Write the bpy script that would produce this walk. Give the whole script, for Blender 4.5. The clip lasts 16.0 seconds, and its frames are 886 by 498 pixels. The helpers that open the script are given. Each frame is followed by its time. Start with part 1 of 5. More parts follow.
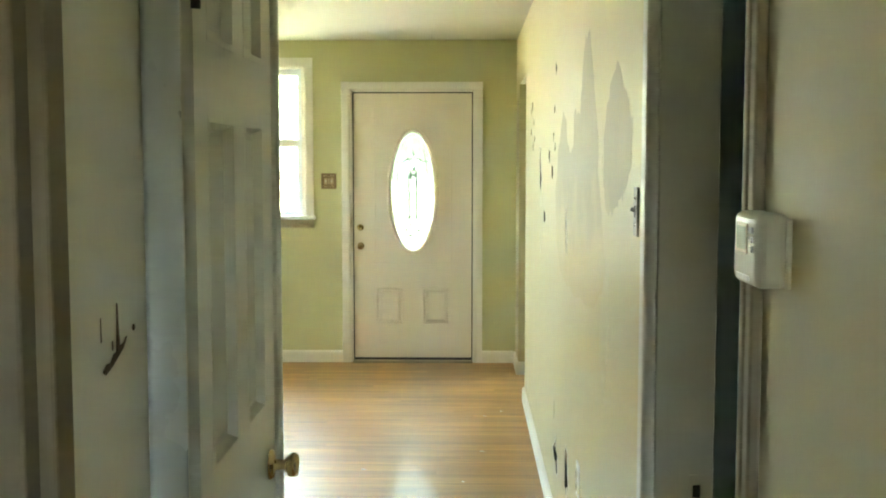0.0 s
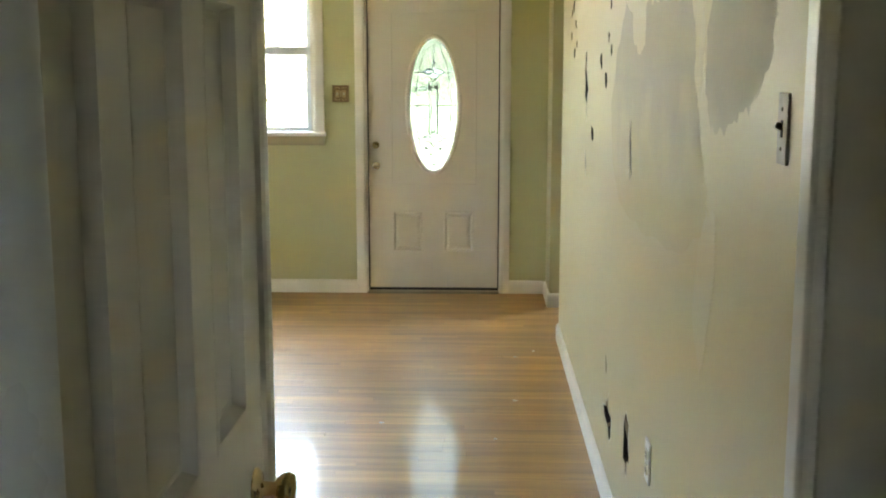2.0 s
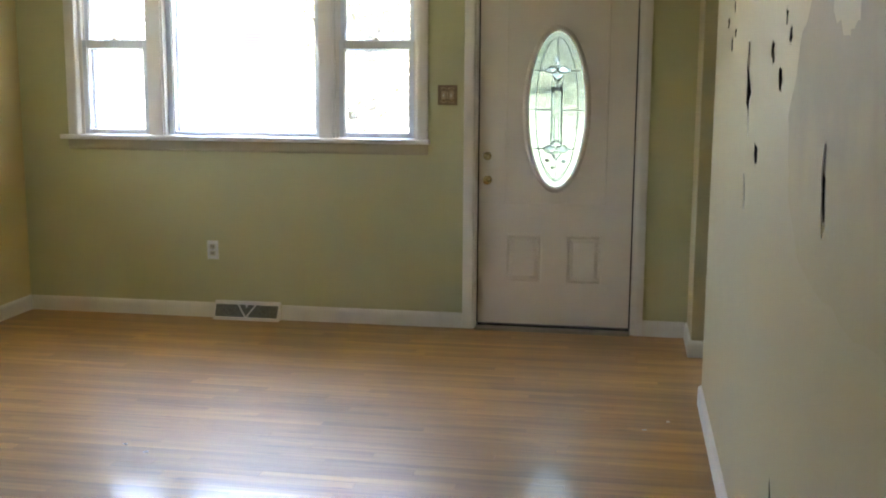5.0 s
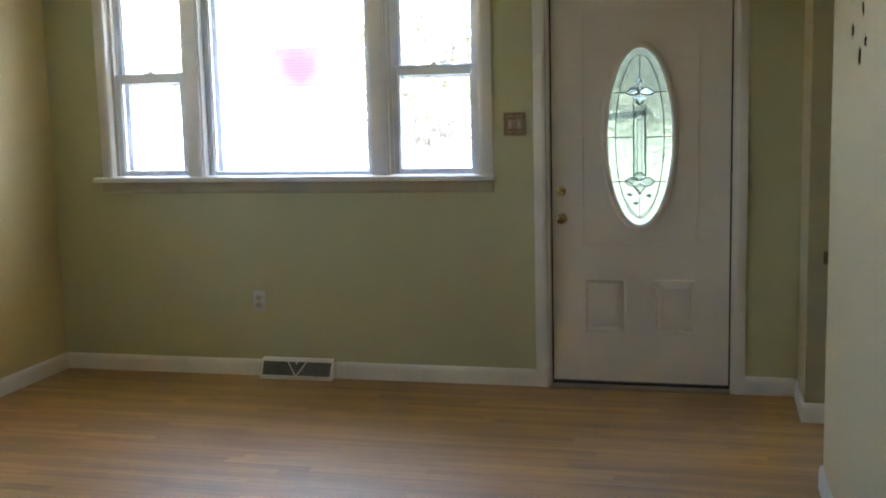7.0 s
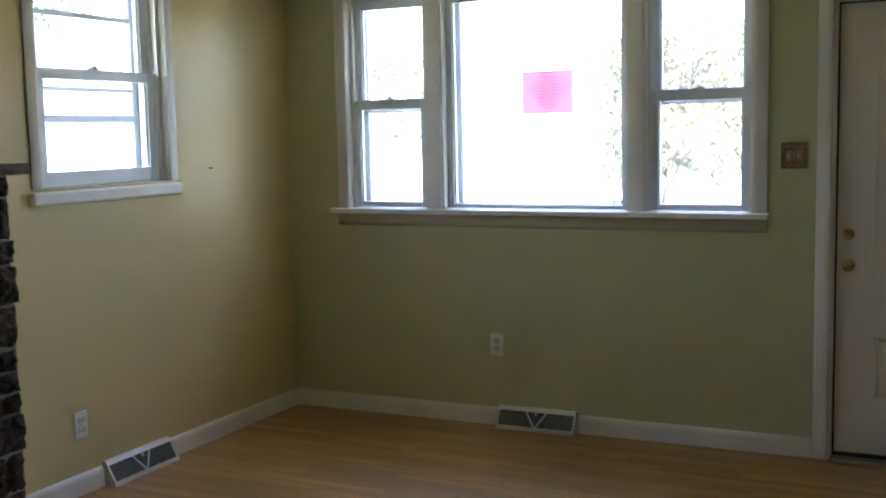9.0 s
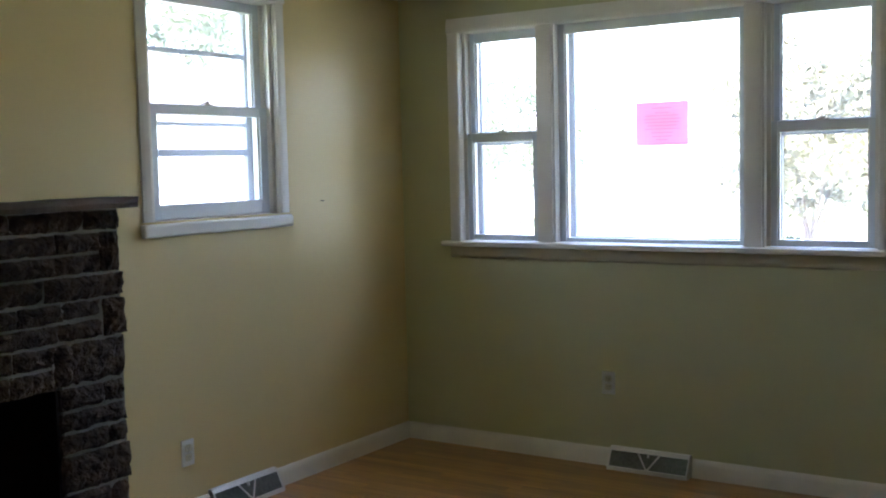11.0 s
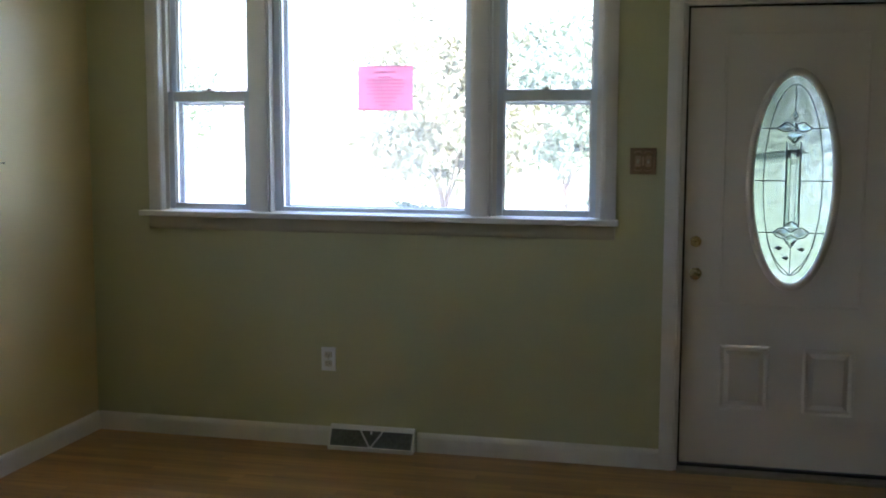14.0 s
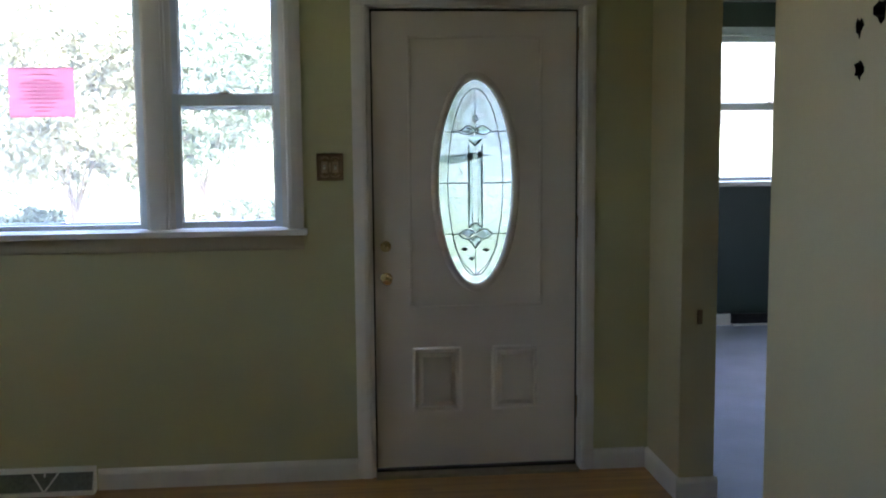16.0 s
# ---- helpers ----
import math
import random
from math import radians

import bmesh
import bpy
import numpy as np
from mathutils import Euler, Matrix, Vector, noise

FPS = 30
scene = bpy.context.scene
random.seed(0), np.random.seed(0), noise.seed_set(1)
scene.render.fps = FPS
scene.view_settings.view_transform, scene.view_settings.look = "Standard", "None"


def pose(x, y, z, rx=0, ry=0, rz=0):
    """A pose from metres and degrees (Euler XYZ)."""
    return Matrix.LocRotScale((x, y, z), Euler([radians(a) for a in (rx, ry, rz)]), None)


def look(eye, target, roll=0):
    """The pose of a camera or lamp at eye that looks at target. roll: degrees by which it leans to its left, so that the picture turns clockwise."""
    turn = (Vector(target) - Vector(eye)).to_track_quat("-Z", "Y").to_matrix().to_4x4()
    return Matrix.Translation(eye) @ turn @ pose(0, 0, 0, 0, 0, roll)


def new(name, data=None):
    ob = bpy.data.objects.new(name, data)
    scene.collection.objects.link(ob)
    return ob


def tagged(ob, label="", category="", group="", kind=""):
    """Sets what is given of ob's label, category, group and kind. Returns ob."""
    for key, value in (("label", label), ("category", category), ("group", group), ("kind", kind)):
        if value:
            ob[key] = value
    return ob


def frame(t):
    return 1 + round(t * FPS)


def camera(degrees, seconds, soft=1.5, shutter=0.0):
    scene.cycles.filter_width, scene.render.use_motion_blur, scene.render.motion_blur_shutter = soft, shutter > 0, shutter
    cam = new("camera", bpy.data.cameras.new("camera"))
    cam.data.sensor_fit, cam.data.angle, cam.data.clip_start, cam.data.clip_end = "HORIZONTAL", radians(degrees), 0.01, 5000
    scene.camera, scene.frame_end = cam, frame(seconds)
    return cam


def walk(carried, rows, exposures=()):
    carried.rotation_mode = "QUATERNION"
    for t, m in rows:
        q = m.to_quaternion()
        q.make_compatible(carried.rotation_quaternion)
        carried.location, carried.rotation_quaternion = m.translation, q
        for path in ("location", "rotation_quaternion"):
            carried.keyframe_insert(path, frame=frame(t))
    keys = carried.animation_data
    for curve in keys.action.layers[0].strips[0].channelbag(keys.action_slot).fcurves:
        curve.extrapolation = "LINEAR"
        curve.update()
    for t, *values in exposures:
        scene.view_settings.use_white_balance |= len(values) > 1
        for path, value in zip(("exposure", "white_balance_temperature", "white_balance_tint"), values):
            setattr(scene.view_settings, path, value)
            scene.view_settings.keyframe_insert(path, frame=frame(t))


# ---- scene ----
cam = camera(44.3, 16.0, soft=2.0)
PATH = [
    (0, (0.865, -8.239, 1.55), (0.822, -6.247, 1.386), 0.0),
    (0.5, (0.863, -8.101, 1.524), (0.787, -6.114, 1.309), 0.6),
    (1, (0.888, -7.885, 1.525), (0.738, -5.902, 1.307), -1.3),
    (1.5, (0.837, -7.663, 1.511), (0.621, -5.693, 1.243), 0.0),
    (2, (0.782, -7.504, 1.517), (0.714, -5.53, 1.2), -0.0),
    (2.5, (0.85, -7.302, 1.536), (0.796, -5.329, 1.215), -0.9),
    (3, (0.877, -7.128, 1.523), (0.68, -5.16, 1.225), -1.0),
    (5.5, (0.854, -6.111, 1.501), (0.509, -4.166, 1.185), -0.1),
    (6, (0.824, -5.92, 1.526), (0.482, -3.971, 1.236), -1.3),
    (6.5, (0.789, -5.796, 1.52), (0.481, -3.842, 1.23), -1.8),
    (7, (0.812, -5.583, 1.525), (0.334, -3.66, 1.251), -1.4),
    (7.5, (0.757, -5.476, 1.516), (0.121, -3.596, 1.272), -1.2),
    (8, (0.655, -5.327, 1.504), (-0.029, -3.461, 1.275), 0.1),
    (8.5, (0.589, -5.185, 1.528), (-0.107, -3.323, 1.308), -1.7),
    (9, (0.524, -5.123, 1.528), (-0.339, -3.332, 1.313), -1.2),
    (9.5, (0.572, -5.044, 1.525), (-0.464, -3.343, 1.334), -0.6),
    (12, (0.65, -4.963, 1.542), (-0.449, -3.298, 1.398), -1.3),
    (12.5, (0.528, -5.014, 1.539), (-0.433, -3.268, 1.377), -1.5),
    (13, (0.355, -4.987, 1.528), (-0.467, -3.174, 1.331), -0.5),
    (13.5, (0.254, -4.878, 1.531), (-0.442, -3.016, 1.318), -0.9),
    (14, (0.07, -4.88, 1.523), (-0.387, -2.945, 1.304), 0.2),
    (14.5, (-0.109, -4.874, 1.577), (-0.237, -2.895, 1.318), -0.2),
    (15, (-0.037, -4.779, 1.564), (-0.072, -2.796, 1.303), 0.6),
    (15.5, (-0.065, -4.714, 1.573), (-0.067, -2.729, 1.325), 0.3),
    (16, (-0.191, -4.716, 1.577), (0.018, -2.741, 1.344), -0.5),
]
# ---- light of the day ----
EXPOSURES = [(0.0, 7.0, 7550, -4.0), (1.0, 6.82, 7550, 0.3), (2.0, 6.36, 7350, 8.1), (3.0, 6.08, 7050, 12.4), (5.5, 5.48, 6550, 17.0), (7.0, 5.14, 6260, 16.2), (9.0, 4.57, 5990, 15.0), (12.0, 4.43, 5820, 16.0), (14.0, 4.28, 5730, 15.0), (16.0, 4.29, 5730, 15.5)]
walk(cam, [(t, look(eye, target, roll)) for t, eye, target, roll in PATH], EXPOSURES)

world = bpy.data.worlds.new("sky")
scene.world = world
world.use_nodes = True
_wn = world.node_tree.nodes
_sky = _wn.new("ShaderNodeTexSky")
_sky.sky_type = "NISHITA"
_sky.sun_disc = False
_sky.sun_elevation = radians(68)
_sky.sun_rotation = radians(130)
_sky.air_density, _sky.dust_density = 1.0, 4.0
world.node_tree.links.new(_sky.outputs[0], _wn["Background"].inputs[0])
_wn["Background"].inputs[1].default_value = 0.15
sun = new("sun", bpy.data.lights.new("sun", "SUN"))
sun.data.energy, sun.data.angle, sun.data.color = 2.0, radians(3), (1.0, 0.96, 0.9)
sun.matrix_world = look((3.7, -3.1, 12), (0, 0, 0))


# ---- materials ----
def mat(name, color, rough=0.6, metal=0.0, var=0.12, scale=3.0, fine=60.0, bump=0.1, dist=0.003, tint=None, spec=0.5, coat=0.0):
    """Plain surface with two scales of tone variation and a fine relief."""
    m = bpy.data.materials.new(name)
    m.use_nodes = True
    nt = m.node_tree
    n, l = nt.nodes, nt.links
    b = n["Principled BSDF"]
    pos = n.new("ShaderNodeNewGeometry")
    big = n.new("ShaderNodeTexNoise")
    big.inputs["Scale"].default_value, big.inputs["Detail"].default_value = scale, 5
    small = n.new("ShaderNodeTexNoise")
    small.inputs["Scale"].default_value, small.inputs["Detail"].default_value = fine, 4
    l.new(pos.outputs["Position"], big.inputs["Vector"])
    l.new(pos.outputs["Position"], small.inputs["Vector"])
    mixer = n.new("ShaderNodeMix")
    mixer.data_type = "RGBA"
    dark = [c * (1 - var) for c in color] if tint is None else tint
    mixer.inputs[6].default_value = (*dark, 1)
    mixer.inputs[7].default_value = (*[min(1, c * (1 + var * 0.5)) for c in color], 1)
    ramp = n.new("ShaderNodeMapRange")
    ramp.inputs[1].default_value, ramp.inputs[2].default_value = 0.2, 0.8
    add = n.new("ShaderNodeMath")
    add.operation = "MULTIPLY_ADD"
    add.inputs[1].default_value = 0.35
    l.new(small.outputs["Fac"], add.inputs[0])
    l.new(big.outputs["Fac"], ramp.inputs[0])
    l.new(ramp.outputs[0], add.inputs[2])
    sub = n.new("ShaderNodeMath")
    sub.operation = "SUBTRACT"
    sub.use_clamp = True
    sub.inputs[1].default_value = 0.17
    l.new(add.outputs[0], sub.inputs[0])
    l.new(sub.outputs[0], mixer.inputs[0])
    l.new(mixer.outputs[2], b.inputs["Base Color"])
    b.inputs["Metallic"].default_value = metal
    b.inputs["Specular IOR Level"].default_value = spec
    b.inputs["Coat Weight"].default_value = coat
    rr = n.new("ShaderNodeMapRange")
    rr.inputs[3].default_value, rr.inputs[4].default_value = max(0.02, rough - 0.08), min(1, rough + 0.08)
    l.new(big.outputs["Fac"], rr.inputs[0])
    l.new(rr.outputs[0], b.inputs["Roughness"])
    if bump:
        bp = n.new("ShaderNodeBump")
        bp.inputs["Strength"].default_value, bp.inputs["Distance"].default_value = bump, dist
        l.new(small.outputs["Fac"], bp.inputs["Height"])
        l.new(bp.outputs[0], b.inputs["Normal"])
    return m


def wood_floor():
    m = bpy.data.materials.new("oak_strip")
    m.use_nodes = True
    nt = m.node_tree
    n, l = nt.nodes, nt.links
    b = n["Principled BSDF"]
    geo = n.new("ShaderNodeNewGeometry")
    info = n.new("ShaderNodeObjectInfo")
    add = n.new("ShaderNodeMath")
    l.new(geo.outputs["Random Per Island"], add.inputs[0])
    l.new(info.outputs["Random"], add.inputs[1])
    fr = n.new("ShaderNodeMath")
    fr.operation = "FRACT"
    l.new(add.outputs[0], fr.inputs[0])
    mp = n.new("ShaderNodeMapping")
    mp.inputs["Scale"].default_value = (1.0, 22, 1)
    l.new(geo.outputs["Position"], mp.inputs["Vector"])
    shift = n.new("ShaderNodeVectorMath")
    l.new(mp.outputs[0], shift.inputs[0])
    comb = n.new("ShaderNodeCombineXYZ")
    mul = n.new("ShaderNodeMath")
    mul.operation = "MULTIPLY"
    mul.inputs[1].default_value = 40
    l.new(fr.outputs[0], mul.inputs[0])
    l.new(mul.outputs[0], comb.inputs[0])
    l.new(comb.outputs[0], shift.inputs[1])
    grain = n.new("ShaderNodeTexNoise")
    grain.inputs["Scale"].default_value, grain.inputs["Detail"].default_value, grain.inputs["Distortion"].default_value = 1.0, 6, 0.6
    l.new(shift.outputs[0], grain.inputs["Vector"])
    ramp = n.new("ShaderNodeValToRGB")
    e = ramp.color_ramp.elements
    e[0].position, e[0].color = 0.22, (0.305, 0.127, 0.029, 1)
    e[1].position, e[1].color = 0.7, (0.57, 0.288, 0.076, 1)
    l.new(grain.outputs["Fac"], ramp.inputs[0])
    tone = n.new("ShaderNodeMapRange")
    tone.inputs[3].default_value, tone.inputs[4].default_value = 0.76, 1.14
    l.new(fr.outputs[0], tone.inputs[0])
    worn = n.new("ShaderNodeTexNoise")
    worn.inputs["Scale"].default_value, worn.inputs["Detail"].default_value = 1.3, 4
    l.new(geo.outputs["Position"], worn.inputs["Vector"])
    wr = n.new("ShaderNodeMapRange")
    wr.inputs[1].default_value, wr.inputs[2].default_value, wr.inputs[3].default_value, wr.inputs[4].default_value = 0.35, 0.7, 0.78, 1.16
    l.new(worn.outputs["Fac"], wr.inputs[0])
    m1 = n.new("ShaderNodeMath")
    m1.operation = "MULTIPLY"
    l.new(tone.outputs[0], m1.inputs[0])
    l.new(wr.outputs[0], m1.inputs[1])
    sc = n.new("ShaderNodeVectorMath")
    sc.operation = "SCALE"
    l.new(ramp.outputs[0], sc.inputs[0])
    l.new(m1.outputs[0], sc.inputs["Scale"])
    m2 = n.new("ShaderNodeMapping")
    m2.inputs["Scale"].default_value = (5.0, 45, 1)
    l.new(geo.outputs["Position"], m2.inputs["Vector"])
    streak = n.new("ShaderNodeTexNoise")
    streak.inputs["Scale"].default_value, streak.inputs["Detail"].default_value = 1.0, 2
    l.new(m2.outputs[0], streak.inputs["Vector"])
    sr = n.new("ShaderNodeMapRange")
    sr.inputs[1].default_value, sr.inputs[2].default_value, sr.inputs[3].default_value, sr.inputs[4].default_value = 0.62, 0.76, 1.0, 0.52
    l.new(streak.outputs["Fac"], sr.inputs[0])
    sc2 = n.new("ShaderNodeVectorMath")
    sc2.operation = "SCALE"
    l.new(sc.outputs[0], sc2.inputs[0])
    l.new(sr.outputs[0], sc2.inputs["Scale"])
    l.new(sc2.outputs[0], b.inputs["Base Color"])
    rr = n.new("ShaderNodeMapRange")
    rr.inputs[3].default_value, rr.inputs[4].default_value = 0.40, 0.50
    b.inputs["IOR"].default_value = 2.1
    b.inputs["Specular IOR Level"].default_value = 0.8
    b.inputs["Specular Tint"].default_value = (1.0, 0.87, 0.65, 1)
    l.new(worn.outputs["Fac"], rr.inputs[0])
    l.new(rr.outputs[0], b.inputs["Roughness"])
    b.inputs["Coat Weight"].default_value, b.inputs["Coat Roughness"].default_value = 0.32, 0.11
    b.inputs["Coat IOR"].default_value = 1.55
    bp = n.new("ShaderNodeBump")
    bp.inputs["Strength"].default_value, bp.inputs["Distance"].default_value = 0.2, 0.002
    l.new(grain.outputs["Fac"], bp.inputs["Height"])
    l.new(bp.outputs[0], b.inputs["Normal"])
    return m


def glass_mat(name, rough=0.0, tint=(1, 1, 1), bump=0.0):
    m = bpy.data.materials.new(name)
    m.use_nodes = True
    n, l = m.node_tree.nodes, m.node_tree.links
    b = n["Principled BSDF"]
    b.inputs["Base Color"].default_value = (*tint, 1)
    b.inputs["Transmission Weight"].default_value = 1.0
    b.inputs["Roughness"].default_value = rough
    b.inputs["IOR"].default_value = 1.45 if bump else 1.02
    if bump:
        t = n.new("ShaderNodeTexNoise")
        t.inputs["Scale"].default_value = 22
        g = n.new("ShaderNodeNewGeometry")
        l.new(g.outputs["Position"], t.inputs["Vector"])
        bp = n.new("ShaderNodeBump")
        bp.inputs["Strength"].default_value, bp.inputs["Distance"].default_value = bump, 0.01
        l.new(t.outputs["Fac"], bp.inputs["Height"])
        l.new(bp.outputs[0], b.inputs["Normal"])
    return m


GREEN = mat("green_wall_paint", (0.57, 0.545, 0.31), 0.5, var=0.06, scale=1.5, fine=140, bump=0.12, dist=0.0015)
YELLOW = mat("yellow_wall_paint", (0.69, 0.55, 0.265), 0.36, var=0.06, scale=1.2, fine=140, bump=0.12, dist=0.0015)
CREAM = mat("cream_wall_paint", (0.57, 0.492, 0.274), 0.5, var=0.08, scale=1.8, fine=120, bump=0.15, dist=0.002)
JAMBP = mat("grey_jamb_paint", (0.52, 0.51, 0.42), 0.4, var=0.1, scale=4, fine=80, bump=0.08)
SIDEP = mat("side_room_paint", (0.46, 0.56, 0.54), 0.5, var=0.08, scale=1.5, fine=120, bump=0.1, dist=0.0015)
PLATE = mat("tarnished_plate", (0.45, 0.40, 0.31), 0.6, 0.2, var=0.3, scale=40, fine=200, bump=0.05)
HALLR = mat("hall_cream_paint", (0.64, 0.575, 0.375), 0.6, spec=0.3, var=0.08, scale=2.0, fine=120, bump=0.12, dist=0.002)
SMEAR = mat("filler_smear", (0.59, 0.525, 0.335), 0.6, var=0.06, scale=8, fine=100, bump=0.15)
HALL = mat("hall_wall_paint", (0.84, 0.825, 0.76), 0.45, var=0.08, scale=2.0, fine=120, bump=0.12, dist=0.002)
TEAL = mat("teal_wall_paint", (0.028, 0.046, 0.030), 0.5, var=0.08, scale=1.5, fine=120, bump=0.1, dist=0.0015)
CEIL = mat("ceiling_paint", (0.60, 0.575, 0.48), 0.8, var=0.05, scale=2, fine=90, bump=0.15, dist=0.002)
TRIM = mat("white_trim_paint", (0.80, 0.76, 0.70), 0.32, var=0.07, scale=4, fine=70, bump=0.06, dist=0.001)
DOORP = mat("white_door_paint", (0.80, 0.725, 0.63), 0.38, var=0.05, scale=3, fine=160, bump=0.1, dist=0.001)
OLDP = mat("old_gloss_paint", (0.58, 0.57, 0.51), 0.40, var=0.05, scale=3, fine=60, bump=0.08, dist=0.002)
BROWN = mat("brown_casing_paint", (0.30, 0.25, 0.18), 0.6, var=0.2, scale=5, fine=60, bump=0.1)
BRASS = mat("brass", (0.55, 0.43, 0.22), 0.27, 1.0, var=0.2, scale=30, fine=200, bump=0.03)
STEEL = mat("dull_steel", (0.33, 0.29, 0.23), 0.5, 1.0, var=0.25, scale=40, fine=200, bump=0.05)
# near-black colour that stands in for shade in holes, slots and hollows
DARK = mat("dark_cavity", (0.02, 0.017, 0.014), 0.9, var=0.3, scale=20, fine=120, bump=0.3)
BLACKM = mat("black_metal", (0.03, 0.028, 0.026), 0.5, 0.6, var=0.3, scale=20, fine=100)
PLASTIC = mat("ivory_plastic", (0.66, 0.62, 0.50), 0.35, var=0.04, scale=10, fine=200, bump=0.02)
WHITEP = mat("white_plastic", (0.85, 0.85, 0.83), 0.35, var=0.04, scale=10, fine=200, bump=0.02)
MORTAR = mat("mortar", (0.20, 0.175, 0.14), 0.9, var=0.25, scale=12, fine=90, bump=0.5, dist=0.006)
STONE = mat("split_stone", (0.084, 0.057, 0.039), 0.9, spec=0.2, var=0.7, scale=22, fine=55, bump=1.0, dist=0.03)
CARPET = mat("blue_carpet", (0.45, 0.48, 0.57), 0.95, var=0.18, scale=2.5, fine=300, bump=0.7, dist=0.006)
PATCH = mat("skim_patch", (0.43, 0.37, 0.232), 0.6, var=0.1, scale=6, fine=90, bump=0.15)
_n, _l = PATCH.node_tree.nodes, PATCH.node_tree.links
_g = _n.new("ShaderNodeNewGeometry")
_x = _n.new("ShaderNodeSeparateXYZ")
_l.new(_g.outputs["Position"], _x.inputs[0])
_t = _n.new("ShaderNodeTexNoise")
_t.inputs["Scale"].default_value = 5.0
_l.new(_g.outputs["Position"], _t.inputs["Vector"])
_a = _n.new("ShaderNodeMath")
_a.operation = "MULTIPLY_ADD"
_a.inputs[1].default_value = 0.35
_l.new(_t.outputs["Fac"], _a.inputs[0])
_l.new(_x.outputs["Z"], _a.inputs[2])
_r = _n.new("ShaderNodeMapRange")
_r.inputs[1].default_value, _r.inputs[2].default_value = 1.44, 1.66
_l.new(_a.outputs[0], _r.inputs[0])
_m = _n.new("ShaderNodeMix")
_m.data_type = "RGBA"
_m.inputs[6].default_value = (0.555, 0.478, 0.266, 1)
_b = _n["Principled BSDF"]
_l.new(_b.inputs["Base Color"].links[0].from_socket, _m.inputs[7])
_l.new(_r.outputs[0], _m.inputs[0])
_l.new(_m.outputs[2], _b.inputs["Base Color"])
PUTTY = mat("white_putty", (0.82, 0.78, 0.66), 0.6, var=0.08, scale=14, fine=120, bump=0.25)
PAPER = mat("pink_paper", (0.95, 0.60, 0.72), 0.7, var=0.05, scale=6, fine=90, bump=0.02)
PRINT = mat("red_print", (0.84, 0.38, 0.52), 0.7, var=0.1, scale=20, fine=90, bump=0)
ALU = mat("aluminium_frame", (0.27, 0.28, 0.33), 0.45, 0.3, var=0.1, scale=12, fine=90, bump=0.04)
COPPER = mat("bronze_plate", (0.28, 0.19, 0.115), 0.4, 0.5, var=0.3, scale=40, fine=150, bump=0.1)
TAN = mat("worn_bronze", (0.50, 0.37, 0.25), 0.45, 0.3, var=0.25, scale=40, fine=150, bump=0.1)
LEAD = mat("lead_came", (0.10, 0.11, 0.11), 0.45, 0.7, var=0.2, scale=50, fine=200, bump=0.05)
BASEP = mat("baseboard_paint", (0.83, 0.79, 0.70), 0.4, var=0.12, scale=5, fine=70, bump=0.08, dist=0.001)
# sash colour raised and blued to carry the glare from the panes
SASHP = mat("sash_glare_paint", (0.74, 0.78, 0.82), 0.35, var=0.1, scale=6, fine=70, bump=0.08, dist=0.001)
# trim colour darkened for the shade below the window sill
APRON_SHADE = mat("shaded_apron_trim", (0.50, 0.44, 0.29), 0.45, var=0.08, scale=4, fine=90, bump=0.1)
# blue tone puts the hall casing's cool highlight into its colour
CASP = mat("blue_cast_gloss_paint", (0.58, 0.63, 0.66), 0.28, var=0.07, scale=4, fine=70, bump=0.06, dist=0.001)
SCUFF = mat("scuffed_plaster", (0.13, 0.095, 0.07), 0.9, var=0.5, scale=60, fine=200, bump=0.4)
GLASS = glass_mat("window_glass")
_n, _l = GLASS.node_tree.nodes, GLASS.node_tree.links
# translucent share pales the view outside, standing in for overexposure haze
_haze = _n.new("ShaderNodeBsdfTranslucent")
_haze.inputs[0].default_value = (0.88, 0.9, 0.9, 1)
_veil = _n.new("ShaderNodeMixShader")
_veil.inputs[0].default_value = 0.045
_l.new(_n["Principled BSDF"].outputs[0], _veil.inputs[1])
_l.new(_haze.outputs[0], _veil.inputs[2])
_l.new(_veil.outputs[0], _n["Material Output"].inputs[0])
OBSCURE = glass_mat("obscure_glass", 0.16, (0.185, 0.225, 0.235), 0.25)
BEVEL = glass_mat("bevelled_glass", 0.02, (0.80, 0.90, 0.88), 0.5)
FLOORW = wood_floor()
SUBFLOOR = mat("subfloor", (0.06, 0.04, 0.025), 0.9)
GRASS = mat("lawn", (0.15, 0.175, 0.09), 0.9, var=0.4, scale=0.8, fine=30, bump=0.6, dist=0.05)
ROADM = mat("pale_concrete", (0.42, 0.41, 0.39), 0.85, var=0.15, scale=0.8, fine=30, bump=0.3)
SIDING = mat("white_siding", (0.62, 0.63, 0.62), 0.6, var=0.06, scale=1, fine=20)
ROOFM = mat("grey_shingle", (0.16, 0.15, 0.15), 0.9, var=0.3, scale=3, fine=30)
BARK = mat("bark", (0.16, 0.12, 0.09), 0.9, var=0.4, scale=6, fine=30, bump=0.6, dist=0.02)
LEAF = mat("leaves", (0.14, 0.17, 0.10), 0.6, var=0.5, scale=3, fine=20, bump=0)
LEAFY = mat("yellowing_leaves", (0.20, 0.19, 0.105), 0.6, var=0.5, scale=3, fine=20, bump=0)
OUTW = mat("exterior_brick_paint", (0.5, 0.42, 0.36), 0.8)


# ---- mesh helpers ----
def mesh_ob(name, bm, material, parent=None, label=""):
    me = bpy.data.meshes.new(name)
    bm.to_mesh(me)
    bm.free()
    me.materials.append(material)
    ob = new(name, me)
    if parent is not None:
        ob.parent = parent
    if label:
        tagged(ob, label)
    return ob


def part(name, bm, material, parent, label=""):
    return mesh_ob(name, bm, material, parent, label)


